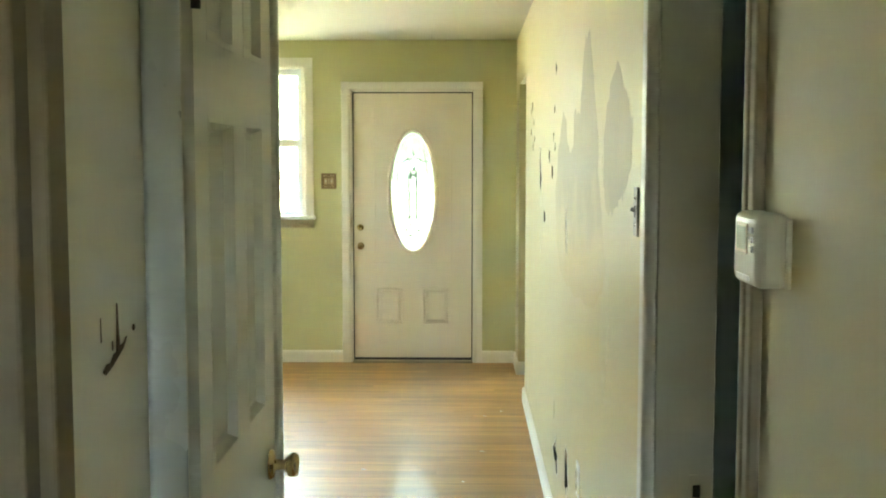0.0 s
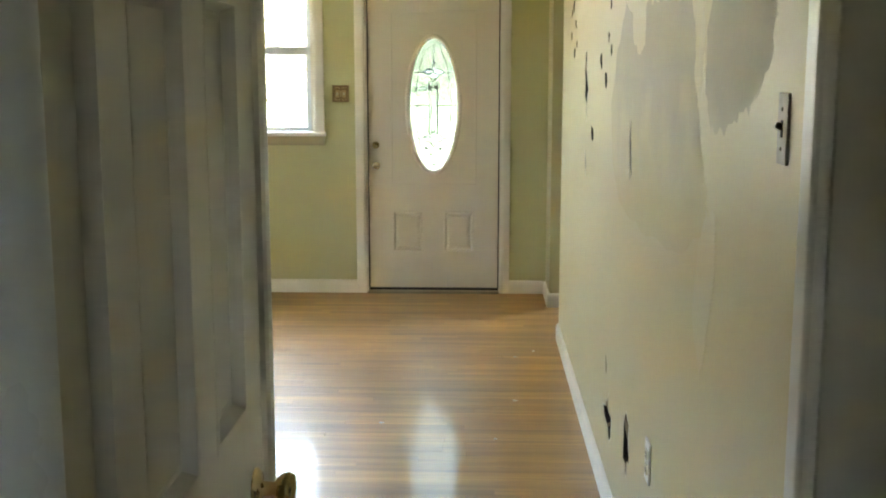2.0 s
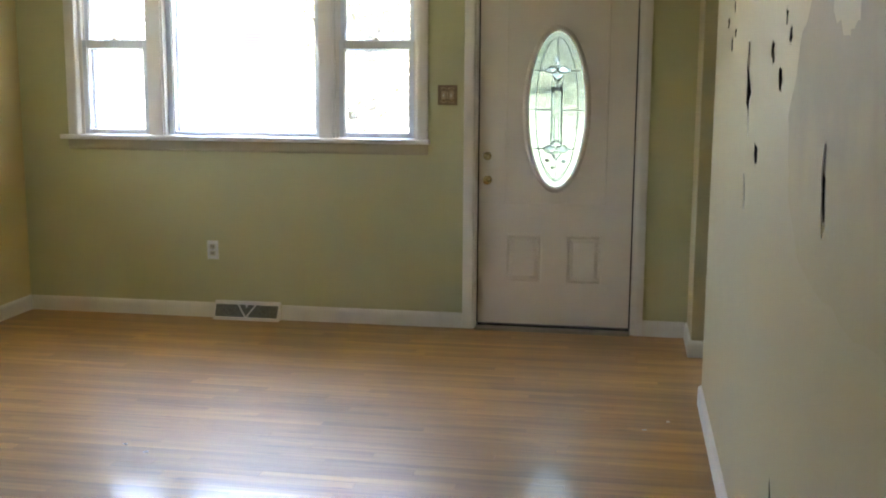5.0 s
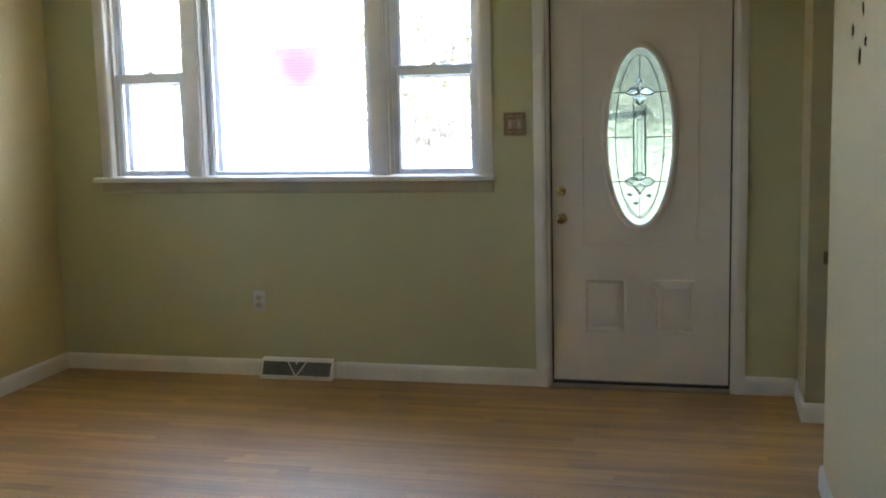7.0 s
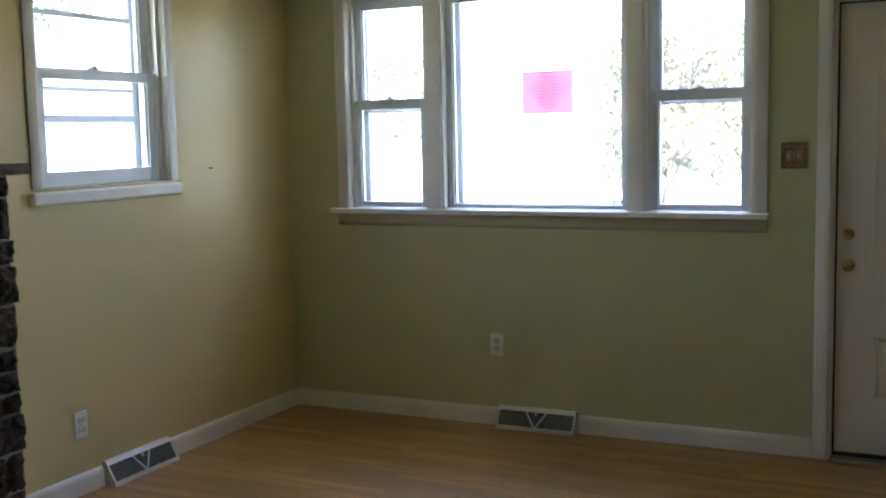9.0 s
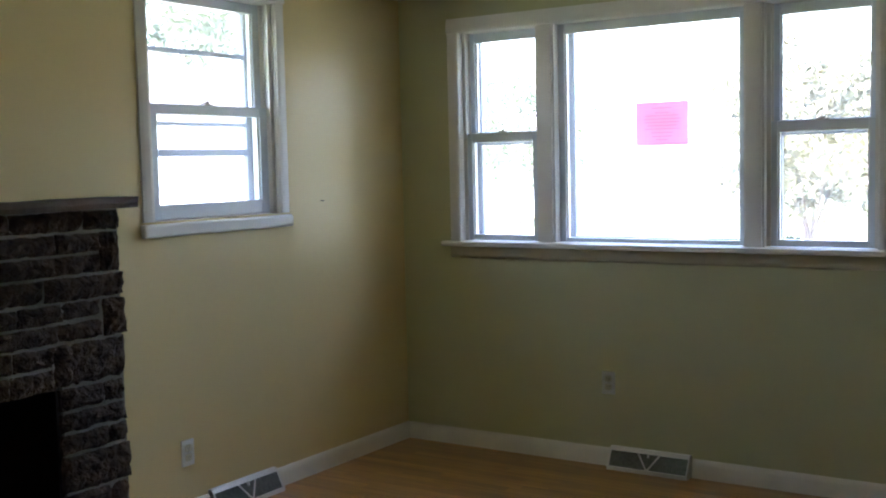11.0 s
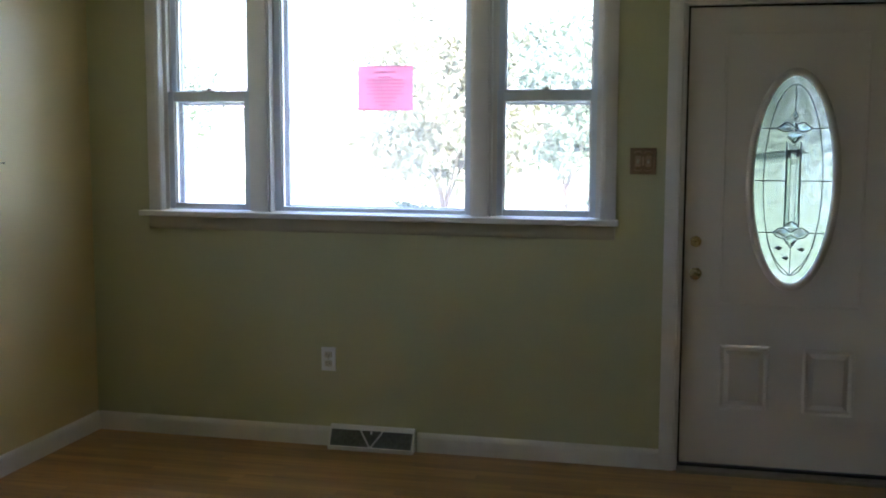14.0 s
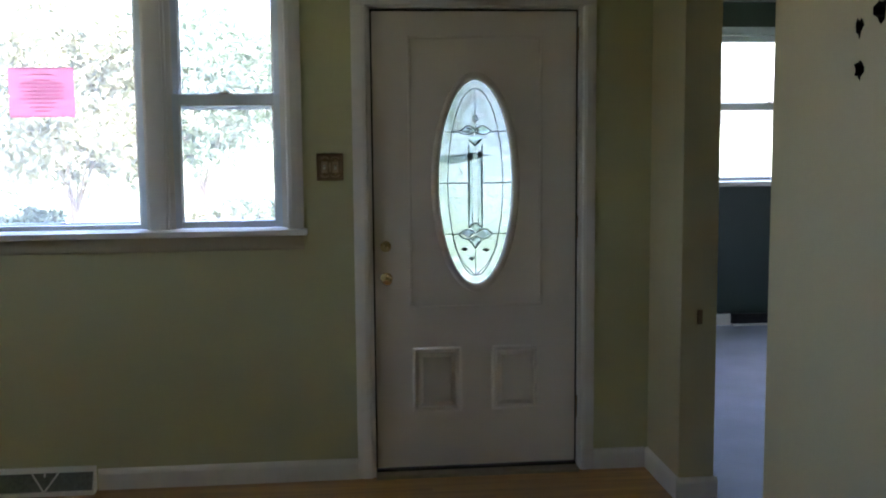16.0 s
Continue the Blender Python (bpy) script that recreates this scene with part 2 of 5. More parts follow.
def add_box(bm, x0, x1, y0, y1, z0, z1, bevel=0.0, seg=2):
    r = bmesh.ops.create_cube(bm, size=1.0, matrix=Matrix.LocRotScale(((x0 + x1) / 2, (y0 + y1) / 2, (z0 + z1) / 2), None, (abs(x1 - x0), abs(y1 - y0), abs(z1 - z0))))
    if bevel:
        es = {e for v in r["verts"] for e in v.link_edges}
        bmesh.ops.bevel(bm, geom=list(es), offset=bevel, segments=seg, affect="EDGES", profile=0.5)
    return bm


def box(x0, x1, y0, y1, z0, z1, bevel=0.0, seg=2):
    return add_box(bmesh.new(), x0, x1, y0, y1, z0, z1, bevel, seg)


def boxes(*rows, bevel=0.0):
    bm = bmesh.new()
    for r in rows:
        add_box(bm, *r, bevel=bevel)
    return bm


def thing(name, loc, label, category, group=""):
    e = new(name)
    e.location = loc
    return tagged(e, label, category, group)


def structure(name, bm, material, label="", category=""):
    ob = mesh_ob(name, bm, material)
    return tagged(ob, label, category, kind="structure")


def turned(profile, axis="y", steps=28):
    """Solid of revolution from (radius, distance) pairs about an axis through the origin."""
    bm = bmesh.new()
    rings = []
    for r, d in profile:
        ring = []
        for i in range(steps):
            a = 2 * math.pi * i / steps
            c, s = r * math.cos(a), r * math.sin(a)
            p = {"y": (c, d, s), "x": (d, c, s), "z": (c, s, d)}[axis]
            ring.append(bm.verts.new(p))
        rings.append(ring)
    for a, b in zip(rings, rings[1:]):
        for i in range(steps):
            bm.faces.new((a[i], a[(i + 1) % steps], b[(i + 1) % steps], b[i]))
    bm.faces.new(rings[0])
    bm.faces.new(rings[-1][::-1])
    bmesh.ops.recalc_face_normals(bm, faces=bm.faces)
    for f in bm.faces:
        f.smooth = len(f.verts) == 4
    return bm


def moved(bm, m):
    bmesh.ops.transform(bm, matrix=m, verts=bm.verts)
    return bm


def profile_run(points, length, axis="x"):
    """A moulding: closed outline of (depth, height) pushed along x from 0 to length; depth goes to -y."""
    bm = bmesh.new()
    a = [bm.verts.new((0, -d, h)) for d, h in points]
    b = [bm.verts.new((length, -d, h)) for d, h in points]
    k = len(points)
    for i in range(k):
        bm.faces.new((a[i], a[(i + 1) % k], b[(i + 1) % k], b[i]))
    bm.faces.new(a[::-1])
    bm.faces.new(b)
    bmesh.ops.recalc_face_normals(bm, faces=bm.faces)
    return bm


def ring_tube(points, radius, closed=True, sides=6):
    """A tube of small radius along points."""
    bm = bmesh.new()
    n = len(points)
    rings = []
    for i, p in enumerate(points):
        p = Vector(p)
        q = Vector(points[(i + 1) % n] if closed or i < n - 1 else points[i])
        o = Vector(points[i - 1] if closed or i > 0 else points[i])
        d = (q - o).normalized()
        up = Vector((0, 1, 0)) if abs(d.y) < 0.9 else Vector((1, 0, 0))
        u = d.cross(up).normalized()
        w = d.cross(u)
        rings.append([bm.verts.new(p + radius * (math.cos(2 * math.pi * k / sides) * u + math.sin(2 * math.pi * k / sides) * w)) for k in range(sides)])
    for i in range(n if closed else n - 1):
        a, b = rings[i], rings[(i + 1) % n]
        for k in range(sides):
            bm.faces.new((a[k], a[(k + 1) % sides], b[(k + 1) % sides], b[k]))
    if not closed:
        bm.faces.new(rings[0][::-1])
        bm.faces.new(rings[-1])
    bmesh.ops.recalc_face_normals(bm, faces=bm.faces)
    for f in bm.faces:
        f.smooth = True
    return bm


def join_bm(dst, src):
    me = bpy.data.meshes.new("tmp")
    src.to_mesh(me)
    src.free()
    dst.from_mesh(me)
    bpy.data.meshes.remove(me)
    return dst


def wall_y(name, x0, x1, y0, y1, z0, z1, openings, material, label):
    """A wall lying along x, with rectangular openings (xa, xb, za, zb), as one solid."""
    xs = sorted({x0, x1, *[o[0] for o in openings], *[o[1] for o in openings]})
    bm = bmesh.new()
    for a, b in zip(xs, xs[1:]):
        cuts = sorted((o[2], o[3]) for o in openings if o[0] < (a + b) / 2 < o[1])
        z = z0
        for ca, cb in cuts + [(z1, z1)]:
            if ca > z + 1e-6:
                add_box(bm, a, b, y0, y1, z, ca)
            z = cb
    bmesh.ops.remove_doubles(bm, verts=bm.verts, dist=1e-5)
    return structure(name, bm, material, label, "wall")


def wall_x(name, y0, y1, x0, x1, z0, z1, openings, material, label):
    ob = wall_y(name, y0, y1, -x1, -x0, z0, z1, openings, material, label)
    ob.data.transform(Matrix.Rotation(math.pi / 2, 4, "Z"))
    return ob


# ---- the plan ----
XL, XR, H = -2.885, 1.24, 2.44          # living room: side walls and ceiling
WT = 0.15                               # thickness of the partition
XH = 0.43                               # hall: left wall
YB = -5.72                              # living room: back wall
YC = -6.02                              # end of the long partition, at the side doorway
DEN_Y = 3.25                            # far wall of the carpeted room
WIN = (-2.50, -0.36, 1.12, 2.24)        # triple window opening
FIREBOX = (-3.24, -2.40, 0.0, 0.74)     # fireplace opening (along y)
LWIN = (-1.82, -1.02, 1.322, 2.322)       # side window opening (along y)

wall_front = wall_y("wall_front", XL - 0.2, XR + 0.02, 0, 0.2, -0.05, H, [WIN, (-0.02, 0.934, -0.05, 2.075)], GREEN, "pale green painted wall with the front door and triple window")
wall_left = wall_x("wall_left", YB - 0.2, 0, XL - 0.2, XL, -0.05, H, [LWIN, FIREBOX], YELLOW, "yellow painted wall with a double hung window above the fireplace side")
wall_back = wall_y("wall_back", XL, XH - 0.15, YB - 0.15, YB, -0.05, H, [], GREEN, "plain painted back wall of the living room")
floor = structure("floor", boxes((XL, XR, YB, 0, -0.06, -0.022), (XR, XR + WT, -1.32, -0.445, -0.06, -0.022), (-0.6, XH - 0.15, -9.6, YB - 0.15, -0.06, -0.001), (XH - 0.15, XH, -8.1, -5.83, -0.06, -0.001), (XH, XR + 0.15, -9.6, YB, -0.06, -0.022)), SUBFLOOR, "worn honey oak strip floor with a glossy finish", "floor")
ceiling = structure("ceiling", boxes((XL - 0.2, 4.35, YB - 0.2, 0.2, H, H + 0.15), (-0.6, 4.35, -9.7, YB - 0.2, H, H + 0.15), (XR, 4.35, 0.2, DEN_Y + 0.2, H, H + 0.15)), CEIL, "cream painted plaster ceiling", "ceiling")

# hall
wall_hall_left = wall_x("wall_hall_left", -9.6, YB, XH - 0.15, XH, -0.05, H, [(-6.615, -5.83, -0.05, 2.05), (-8.1, -7.22, -0.05, 2.05)], HALL, "off-white hall wall with scuffs and a panelled door")
wall_hall_right = wall_x("wall_hall_right", -9.6, -6.71, 1.272, 1.40, -0.05, H, [], HALLR, "cream hall wall with a thermostat")
wall_hall_header = wall_x("wall_hall_header", -6.71, YC, 1.26, 1.40, 2.05, H, [], HALL, "wall above the side doorway")
# the opening is unseen, added to let daylight along the hall
wall_hall_end = wall_y("wall_hall_end", -0.6, 1.40, -9.7, -9.6, -0.05, H, [(0.98, 1.24, 1.68, 1.94)], HALL, "plain wall closing the hall, with an added daylight opening")
wall_closet = wall_x("wall_closet", -9.6, YB - 0.15, -0.6, -0.5, -0.05, H, [], HALL, "plain wall of the closet behind the hall doors")

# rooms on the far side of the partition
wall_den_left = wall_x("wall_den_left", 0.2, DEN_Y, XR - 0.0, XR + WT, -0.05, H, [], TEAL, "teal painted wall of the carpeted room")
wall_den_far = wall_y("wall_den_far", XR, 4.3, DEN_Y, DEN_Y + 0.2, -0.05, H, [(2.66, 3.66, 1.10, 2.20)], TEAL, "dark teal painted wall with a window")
# both openings are out of view, added to light the den and side room
wall_den_right = wall_x("wall_den_right", -9.6, DEN_Y, 4.2, 4.35, -0.05, H, [(0.2, 1.2, 0.9, 2.1), (-8.2, -7.9, 1.35, 1.75)], TEAL, "teal outer wall of the side rooms, with added daylight openings")
wall_side = wall_y("wall_side", XR + 0.13, 4.2, -3.75, -3.6, -0.05, H, [], SIDEP, "grey teal painted wall between the side rooms")
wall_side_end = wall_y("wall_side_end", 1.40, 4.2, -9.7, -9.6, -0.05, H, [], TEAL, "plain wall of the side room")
carpet = structure("carpet", boxes((XR + WT - 0.02, 4.2, -3.6, DEN_Y, -0.06, 0.004)), CARPET, "pale blue grey cut-pile carpet", "carpet")
side_floor = structure("side_floor", boxes((1.274, 4.2, -9.6, -3.75, -0.06, 0.0)), CARPET, "grey carpet of the side room", "floor")

# unseen roof, its eaves past front and side walls added to block high sky
roof = structure("roof", boxes((XR - 0.1, 4.95, 0.72, 3.95, H + 0.16, H + 0.24), (XL - 0.75, 4.95, -10.2, 0.72, H + 0.16, H + 0.24), (XL - 0.75, XR - 0.1, 0.70, 0.72, H + 0.04, H + 0.16), (XR - 0.1, 4.95, 3.93, 3.95, H + 0.04, H + 0.16), (XL - 0.77, XL - 0.75, -10.2, 0.72, H + 0.04, H + 0.24)), SIDING, "added flat white soffit and fascia, unseen, shading the windows", "roof")

# stub wall by the front door and the header over the opening
stub = structure("wall_stub", boxes((XR, XR + WT, -0.445, 0.0, -0.05, H), (XR, XR + WT, -1.32, -0.445, 2.08, H)), CREAM, "short cream wall stub beside the front door", "wall")


# long partition with broken holes: a skin cut out round each hole, and the sides going back to a black sheet for shade
def jagged(cy, cz, w, h, n=11, seed=0, lean=0.0):
    r = random.Random(seed)
    pts = []
    for i in range(n):
        a = 2 * math.pi * i / n
        k = r.uniform(0.42, 1.2)
        pts.append((cy + k * w / 2 * math.cos(a) * (0.5 + 0.5 * abs(math.cos(a))) + lean * k * h / 2 * math.sin(a), cz + k * h / 2 * math.sin(a)))
    return pts


HOLES = [  # centre along the wall, height, width, tall, lean
    (-2.72, 1.49, 0.15, 0.26, 0.35), (-2.985, 1.28, 0.09, 0.09, 0.3), (-3.28, 1.565, 0.07, 0.055, 0.2),
    (-3.455, 1.50, 0.06, 0.075, 0.2), (-3.60, 1.60, 0.06, 0.06, 0.0), (-3.515, 1.65, 0.035, 0.055, 0.0),
    (-2.19, 1.66, 0.05, 0.045, 0.3), (-2.07, 1.62, 0.06, 0.06, 0.4), (-2.12, 1.755, 0.05, 0.05, 0.0),
    (-2.735, 1.14, 0.03, 0.125, 0.3), (-4.165, 1.275, 0.05, 0.17, 0.15),
    (-3.66, 0.48, 0.03, 0.07, 0.1), (-3.745, 0.32, 0.19, 0.13, 0.35),
    (-4.24, 0.375, 0.15, 0.25, 0.1), (-1.88, 1.815, 0.045, 0.055, 0.0), (-1.885, 1.706, 0.06, 0.06, 0.2),
    (-1.99, 1.845, 0.07, 0.075, 0.2), (-3.63, 1.93, 0.04, 0.05, 0.0), (-3.56, 1.76, 0.04, 0.05, 0.0),
]
bm = bmesh.new()
outline = [bm.verts.new((XR, y, z)) for y, z in ((YC, -0.05), (-1.32, -0.05), (-1.32, H), (YC, H))]
edges = [bm.edges.new((outline[i], outline[(i + 1) % 4])) for i in range(4)]
loops = []
for i, (cy, cz, w, h, lean) in enumerate(HOLES):
    lp = [bm.verts.new((XR, y, z)) for y, z in jagged(cy, cz, w * 1.25, h * 1.1, 13, i + 3, lean)]
    loops.append([v.co.copy() for v in lp])
    edges += [bm.edges.new((lp[k], lp[(k + 1) % len(lp)])) for k in range(len(lp))]
bmesh.ops.triangle_fill(bm, use_beauty=True, use_dissolve=False, edges=edges, normal=(-1, 0, 0))
add_box(bm, XR + 0.06, XR + 0.133, YC, -1.32, -0.05, H)
add_box(bm, XR + 0.0005, XR + 0.0605, -1.3205, -1.32, -0.05, H)
add_box(bm, XR + 0.0005, XR + 0.0605, -1.32, -1.3195, -0.05, H)
add_box(bm, XR + 0.0005, XR + 0.0605, YC, YC + 0.002, -0.05, H)
wall_right = structure("wall_right", bm, CREAM, "cream painted partition with holes and stripped paint", "wall")
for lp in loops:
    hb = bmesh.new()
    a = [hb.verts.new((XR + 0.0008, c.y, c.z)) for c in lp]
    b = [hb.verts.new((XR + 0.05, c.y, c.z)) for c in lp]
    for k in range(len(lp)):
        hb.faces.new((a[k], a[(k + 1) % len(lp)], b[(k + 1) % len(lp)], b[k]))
    part("hole_edge", hb, DARK, wall_right, "broken side of a hole, coloured dark for shade")
# black sheet takes the place of the unlit depth inside the wall
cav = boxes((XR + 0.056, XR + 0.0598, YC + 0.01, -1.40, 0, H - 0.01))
part("cavity", cav, DARK, wall_right, "black sheet in place of the shaded hollow behind the broken wallboard")


# ---- trim: baseboards, casings ----
BASE = [(0, 0), (0.016, 0), (0.016, 0.07), (0.013, 0.082), (0.006, 0.09), (0, 0.092)]


def baseboard(x, y, length, rz, label="white painted baseboard with scuffs"):
    ob = structure("baseboard", profile_run(BASE, length), BASEP, label, "baseboard")
    ob.matrix_basis = pose(x, y, 0, 0, 0, rz)
    return ob


baseboard(XL + 0.016, 0, -1.63 - XL - 0.016, 0)
baseboard(-1.205, 0, 1.125, 0)
baseboard(0.985, 0, XR - 0.985 - 0.016, 0)
baseboard(XL, -1.13, 1.13, 90)
baseboard(XL, -2.07, 0.50, 90)
baseboard(XL, YB, 5.72 - 3.56, 90)
baseboard(XR, 0, 0.445, -90)
baseboard(XR - 0.016, -0.445, WT + 0.03, 0)
baseboard(XR, -1.32, 5.93 - 1.32, -90)
baseboard(XH - 0.15, YB, 3.0, 180)
baseboard(1.272, -6.78, 2.8, -90)
baseboard(XH, -7.12, 0.34, 90)
baseboard(XR + WT, DEN_Y, 2.865 - XR - WT, 0, "white painted baseboard of the carpeted room")
baseboard(1.40, -3.75, 2.8, 0)

CAS = [(0, 0), (0.012, 0), (0.017, 0.006), (0.018, 0.02), (0.014, 0.045), (0.011, 0.056), (0.009, 0.062), (0, 0.062)]


def casing(name, x, z, length, angle, parent, width=0.066, material=TRIM, depth=1.0):
    """A strip of casing in the plane of a wall: it starts at (x, z) and runs along angle (degrees from level); its width goes to the left of the run."""
    ob = part(name, profile_run([(d * depth, h * width / 0.062) for d, h in CAS], length), material, parent)
    ob.matrix_basis = Matrix.Translation((x, 0, z)) @ Matrix.Rotation(-radians(angle), 4, "Y")
    return ob


# ---- windows ----
def sash(win, xa, xb, za, zb, y0, stile=0.05, bottom=0.05, top=0.045, depth=0.034, name="sash"):
    s = part(name, boxes((xa, xa + stile, y0, y0 + depth, za, zb), (xb - stile, xb, y0, y0 + depth, za, zb), bevel=0.003), SASHP, win)
    part("rail", box(xa + stile, xb - stile, y0 + 0.001, y0 + depth - 0.001, za, za + bottom, 0.003), SASHP, s)
    part("rail", box(xa + stile, xb - stile, y0 + 0.001, y0 + depth - 0.001, zb - top, zb, 0.003), SASHP, s)
    putty = boxes((xa + stile, xa + stile + 0.007, y0 + 0.012, y0 + depth, za + bottom, zb - top), (xb - stile - 0.007, xb - stile, y0 + 0.012, y0 + depth, za + bottom, zb - top))
    part("glazing_bead", putty, TRIM, s)
    p = part("pane", box(xa + stile - 0.004, xb - stile + 0.004, y0 + 0.016, y0 + 0.019, za + bottom - 0.004, zb - top + 0.004), GLASS, s, "clear window glass")
    p.visible_shadow = False
    return s


def sash_lock(win, x, y, z):
    bm = box(x - 0.03, x + 0.03, y - 0.012, y + 0.012, z, z + 0.006, 0.002)
    join_bm(bm, moved(turned([(0.010, 0), (0.010, 0.008), (0.006, 0.012)], "z", 12), Matrix.Translation((x, y, z + 0.006))))
    join_bm(bm, moved(box(-0.005, 0.036, -0.005, 0.005, 0, 0.006, 0.002), Matrix.Translation((x, y, z + 0.012)) @ Matrix.Rotation(radians(-20), 4, "Y") @ Matrix.Rotation(radians(155), 4, "Z")))
    part("sash_lock", bm, STEEL, win, "tarnished metal sash lock")


def double_hung(win, xa, xb, za, zm, zb):
    for x0, x1 in ((xa, xa + 0.02), (xb - 0.02, xb)):
        part("jamb_liner", boxes((x0, x1, 0.028, 0.034, za, zb), (x0, x1, 0.0705, 0.0765, za, zb), (x0, x1, 0.112, 0.13, za, zb), (x0 if x0 == xa else x0 + 0.01, x0 + 0.012 if x0 == xa else x1, 0.03, 0.13, za, zb)), TRIM, win)
    sash(win, xa + 0.012, xb - 0.012, za + 0.002, zm, 0.036, stile=0.036, bottom=0.03, top=0.05, name="lower_sash")
    sash(win, xa + 0.012, xb - 0.012, zm - 0.035, zb - 0.002, 0.077, stile=0.036, bottom=0.04, top=0.05, name="upper_sash")
    sash_lock(win, (xa + xb) / 2, 0.053, zm)


win_1 = tagged(new("window_1"), "white wooden triple window with a picture pane between sashes", "window", kind="structure")
xa, xb, za, zb = WIN
part("side_jamb", box(xa, xa + 0.006, -0.001, 0.2, za, zb), TRIM, win_1)
part("side_jamb", box(xb - 0.006, xb, -0.001, 0.2, za, zb), TRIM, win_1)
part("head_jamb", box(xa + 0.006, xb - 0.006, -0.001, 0.2, zb - 0.006, zb), TRIM, win_1)
part("window_sill", boxes((xa - 0.10, xb + 0.08, -0.058, 0.0, 1.098, 1.124), (xa + 0.006, xb - 0.006, 0.0, 0.035, 1.1205, 1.1255), (xa + 0.006, xb - 0.006, 0.035, 0.24, 1.098, 1.122), bevel=0.004), TRIM, win_1)
part("apron", profile_run([(0, 0), (0.008, 0), (0.014, 0.008), (0.016, 0.02), (0.016, 0.064), (0, 0.064)], xb - xa + 0.13), APRON_SHADE, win_1, "apron in trim colour darkened for shade under the sill").location = (xa - 0.065, 0, 1.033)
casing("casing", xa + 0.004, za + 0.004, 1.18, 90, win_1, 0.07)
casing("casing", xb - 0.004, 2.304, 1.18, -90, win_1, 0.07)
casing("casing", xa - 0.066, zb - 0.004, xb - xa + 0.132, 0, win_1, 0.075, depth=1.15)
MULL = ((-2.028, -1.930), (-0.955, -0.859))
for a, b in MULL:
    m = part("mullion", box(a, b, 0.004, 0.16, 1.126, zb - 0.006), TRIM, win_1)
    part("mullion_face", boxes((a + 0.012, b - 0.012, -0.012, 0.004, 1.126, zb - 0.006), (a, a + 0.01, -0.002, 0.004, 1.126, zb - 0.006), (b - 0.01, b, -0.002, 0.004, 1.126, zb - 0.006), bevel=0.002), TRIM, m)
double_hung(win_1, xa + 0.006, MULL[0][0], 1.126, 1.70, zb - 0.006)
double_hung(win_1, MULL[1][1], xb - 0.006, 1.126, 1.70, zb - 0.006)
sash(win_1, MULL[0][1], MULL[1][0], 1.127, zb - 0.007, 0.05, stile=0.034, bottom=0.022, top=0.05, name="picture_frame")

for a, b2 in ((xa + 0.006, MULL[0][0]), (MULL[0][1], MULL[1][0]), (MULL[1][1], xb - 0.006)):
    for x0, x1 in ((a, a + 0.032), (b2 - 0.032, b2)):
        part("storm_stile", box(x0, x1, 0.165, 0.19, 1.126, zb - 0.006, 0.002), ALU, win_1, "aluminium storm window stile")
    if b2 - a < 0.8:
        part("storm_rail", box(a + 0.032, b2 - 0.032, 0.166, 0.189, 1.636, 1.664, 0.002), ALU, win_1)
    part("storm_rail", box(a + 0.032, b2 - 0.032, 0.166, 0.189, 1.126, 1.15, 0.002), ALU, win_1)
    part("storm_rail", box(a + 0.032, b2 - 0.032, 0.166, 0.189, zb - 0.036, zb - 0.008, 0.002), ALU, win_1)

# pink notice taped to the picture pane
def translucent_paper():
    m = PAPER
    n, l = m.node_tree.nodes, m.node_tree.links
    tr = n.new("ShaderNodeBsdfTranslucent")
    tr.inputs[0].default_value = (0.79, 0.46, 0.56, 1)
    mix = n.new("ShaderNodeMixShader")
    mix.inputs[0].default_value = 0.8
    l.new(n["Principled BSDF"].outputs[0], mix.inputs[1])
    l.new(tr.outputs[0], mix.inputs[2])
    l.new(mix.outputs[0], n["Material Output"].inputs[0])


translucent_paper()
notice = thing("notice", (-1.378, 0.0635, 1.712), "pink paper notice with red print on the window", "notice")
part("sheet", box(-0.134, 0.134, -0.0004, 0.0004, -0.104, 0.104), PAPER, notice)
rows = [(0.075, 0.05), (0.052, 0.035), (0.038, 0.085), (0.022, 0.095), (0.006, 0.09), (-0.010, 0.075), (-0.026, 0.09), (-0.044, 0.055), (-0.062, 0.05), (-0.078, 0.03)]
for z, w in rows:
    part("print_line", box(-w, w, -0.0012, -0.0006, z - 0.0025, z + 0.0025), PRINT, notice)
for z in (0.1, -0.1):
    part("border", box(-0.132, 0.132, -0.0012, -0.0006, z - 0.002, z + 0.002), PRINT, notice)

win_2 = tagged(new("window_2"), "white wooden double hung window with a storm window outside", "window", kind="structure")
win_2.matrix_basis = pose(XL, 0, 0, 0, 0, 90)
xa, xb, za, zb = LWIN
part("side_jamb", box(xa, xa + 0.008, -0.001, 0.2, za, zb), TRIM, win_2)
part("side_jamb", box(xb - 0.008, xb, -0.001, 0.2, za, zb), TRIM, win_2)
part("head_jamb", box(xa + 0.008, xb - 0.008, -0.001, 0.2, zb - 0.008, zb), TRIM, win_2)
part("window_sill", boxes((xa - 0.07, xb + 0.06, -0.032, 0.0, 1.258, 1.314), (xa + 0.008, xb - 0.008, 0.0, 0.036, 1.292, 1.316), (xa + 0.008, xb - 0.008, 0.036, 0.24, 1.302, 1.328), bevel=0.010), TRIM, win_2)
casing("casing", xa + 0.004, za + 0.002, 1.05, 90, win_2, 0.058)
casing("casing", xb - 0.004, 2.374, 1.05, -90, win_2, 0.058)
casing("casing", xa - 0.056, zb - 0.004, xb - xa + 0.112, 0, win_2, 0.06, depth=1.1)
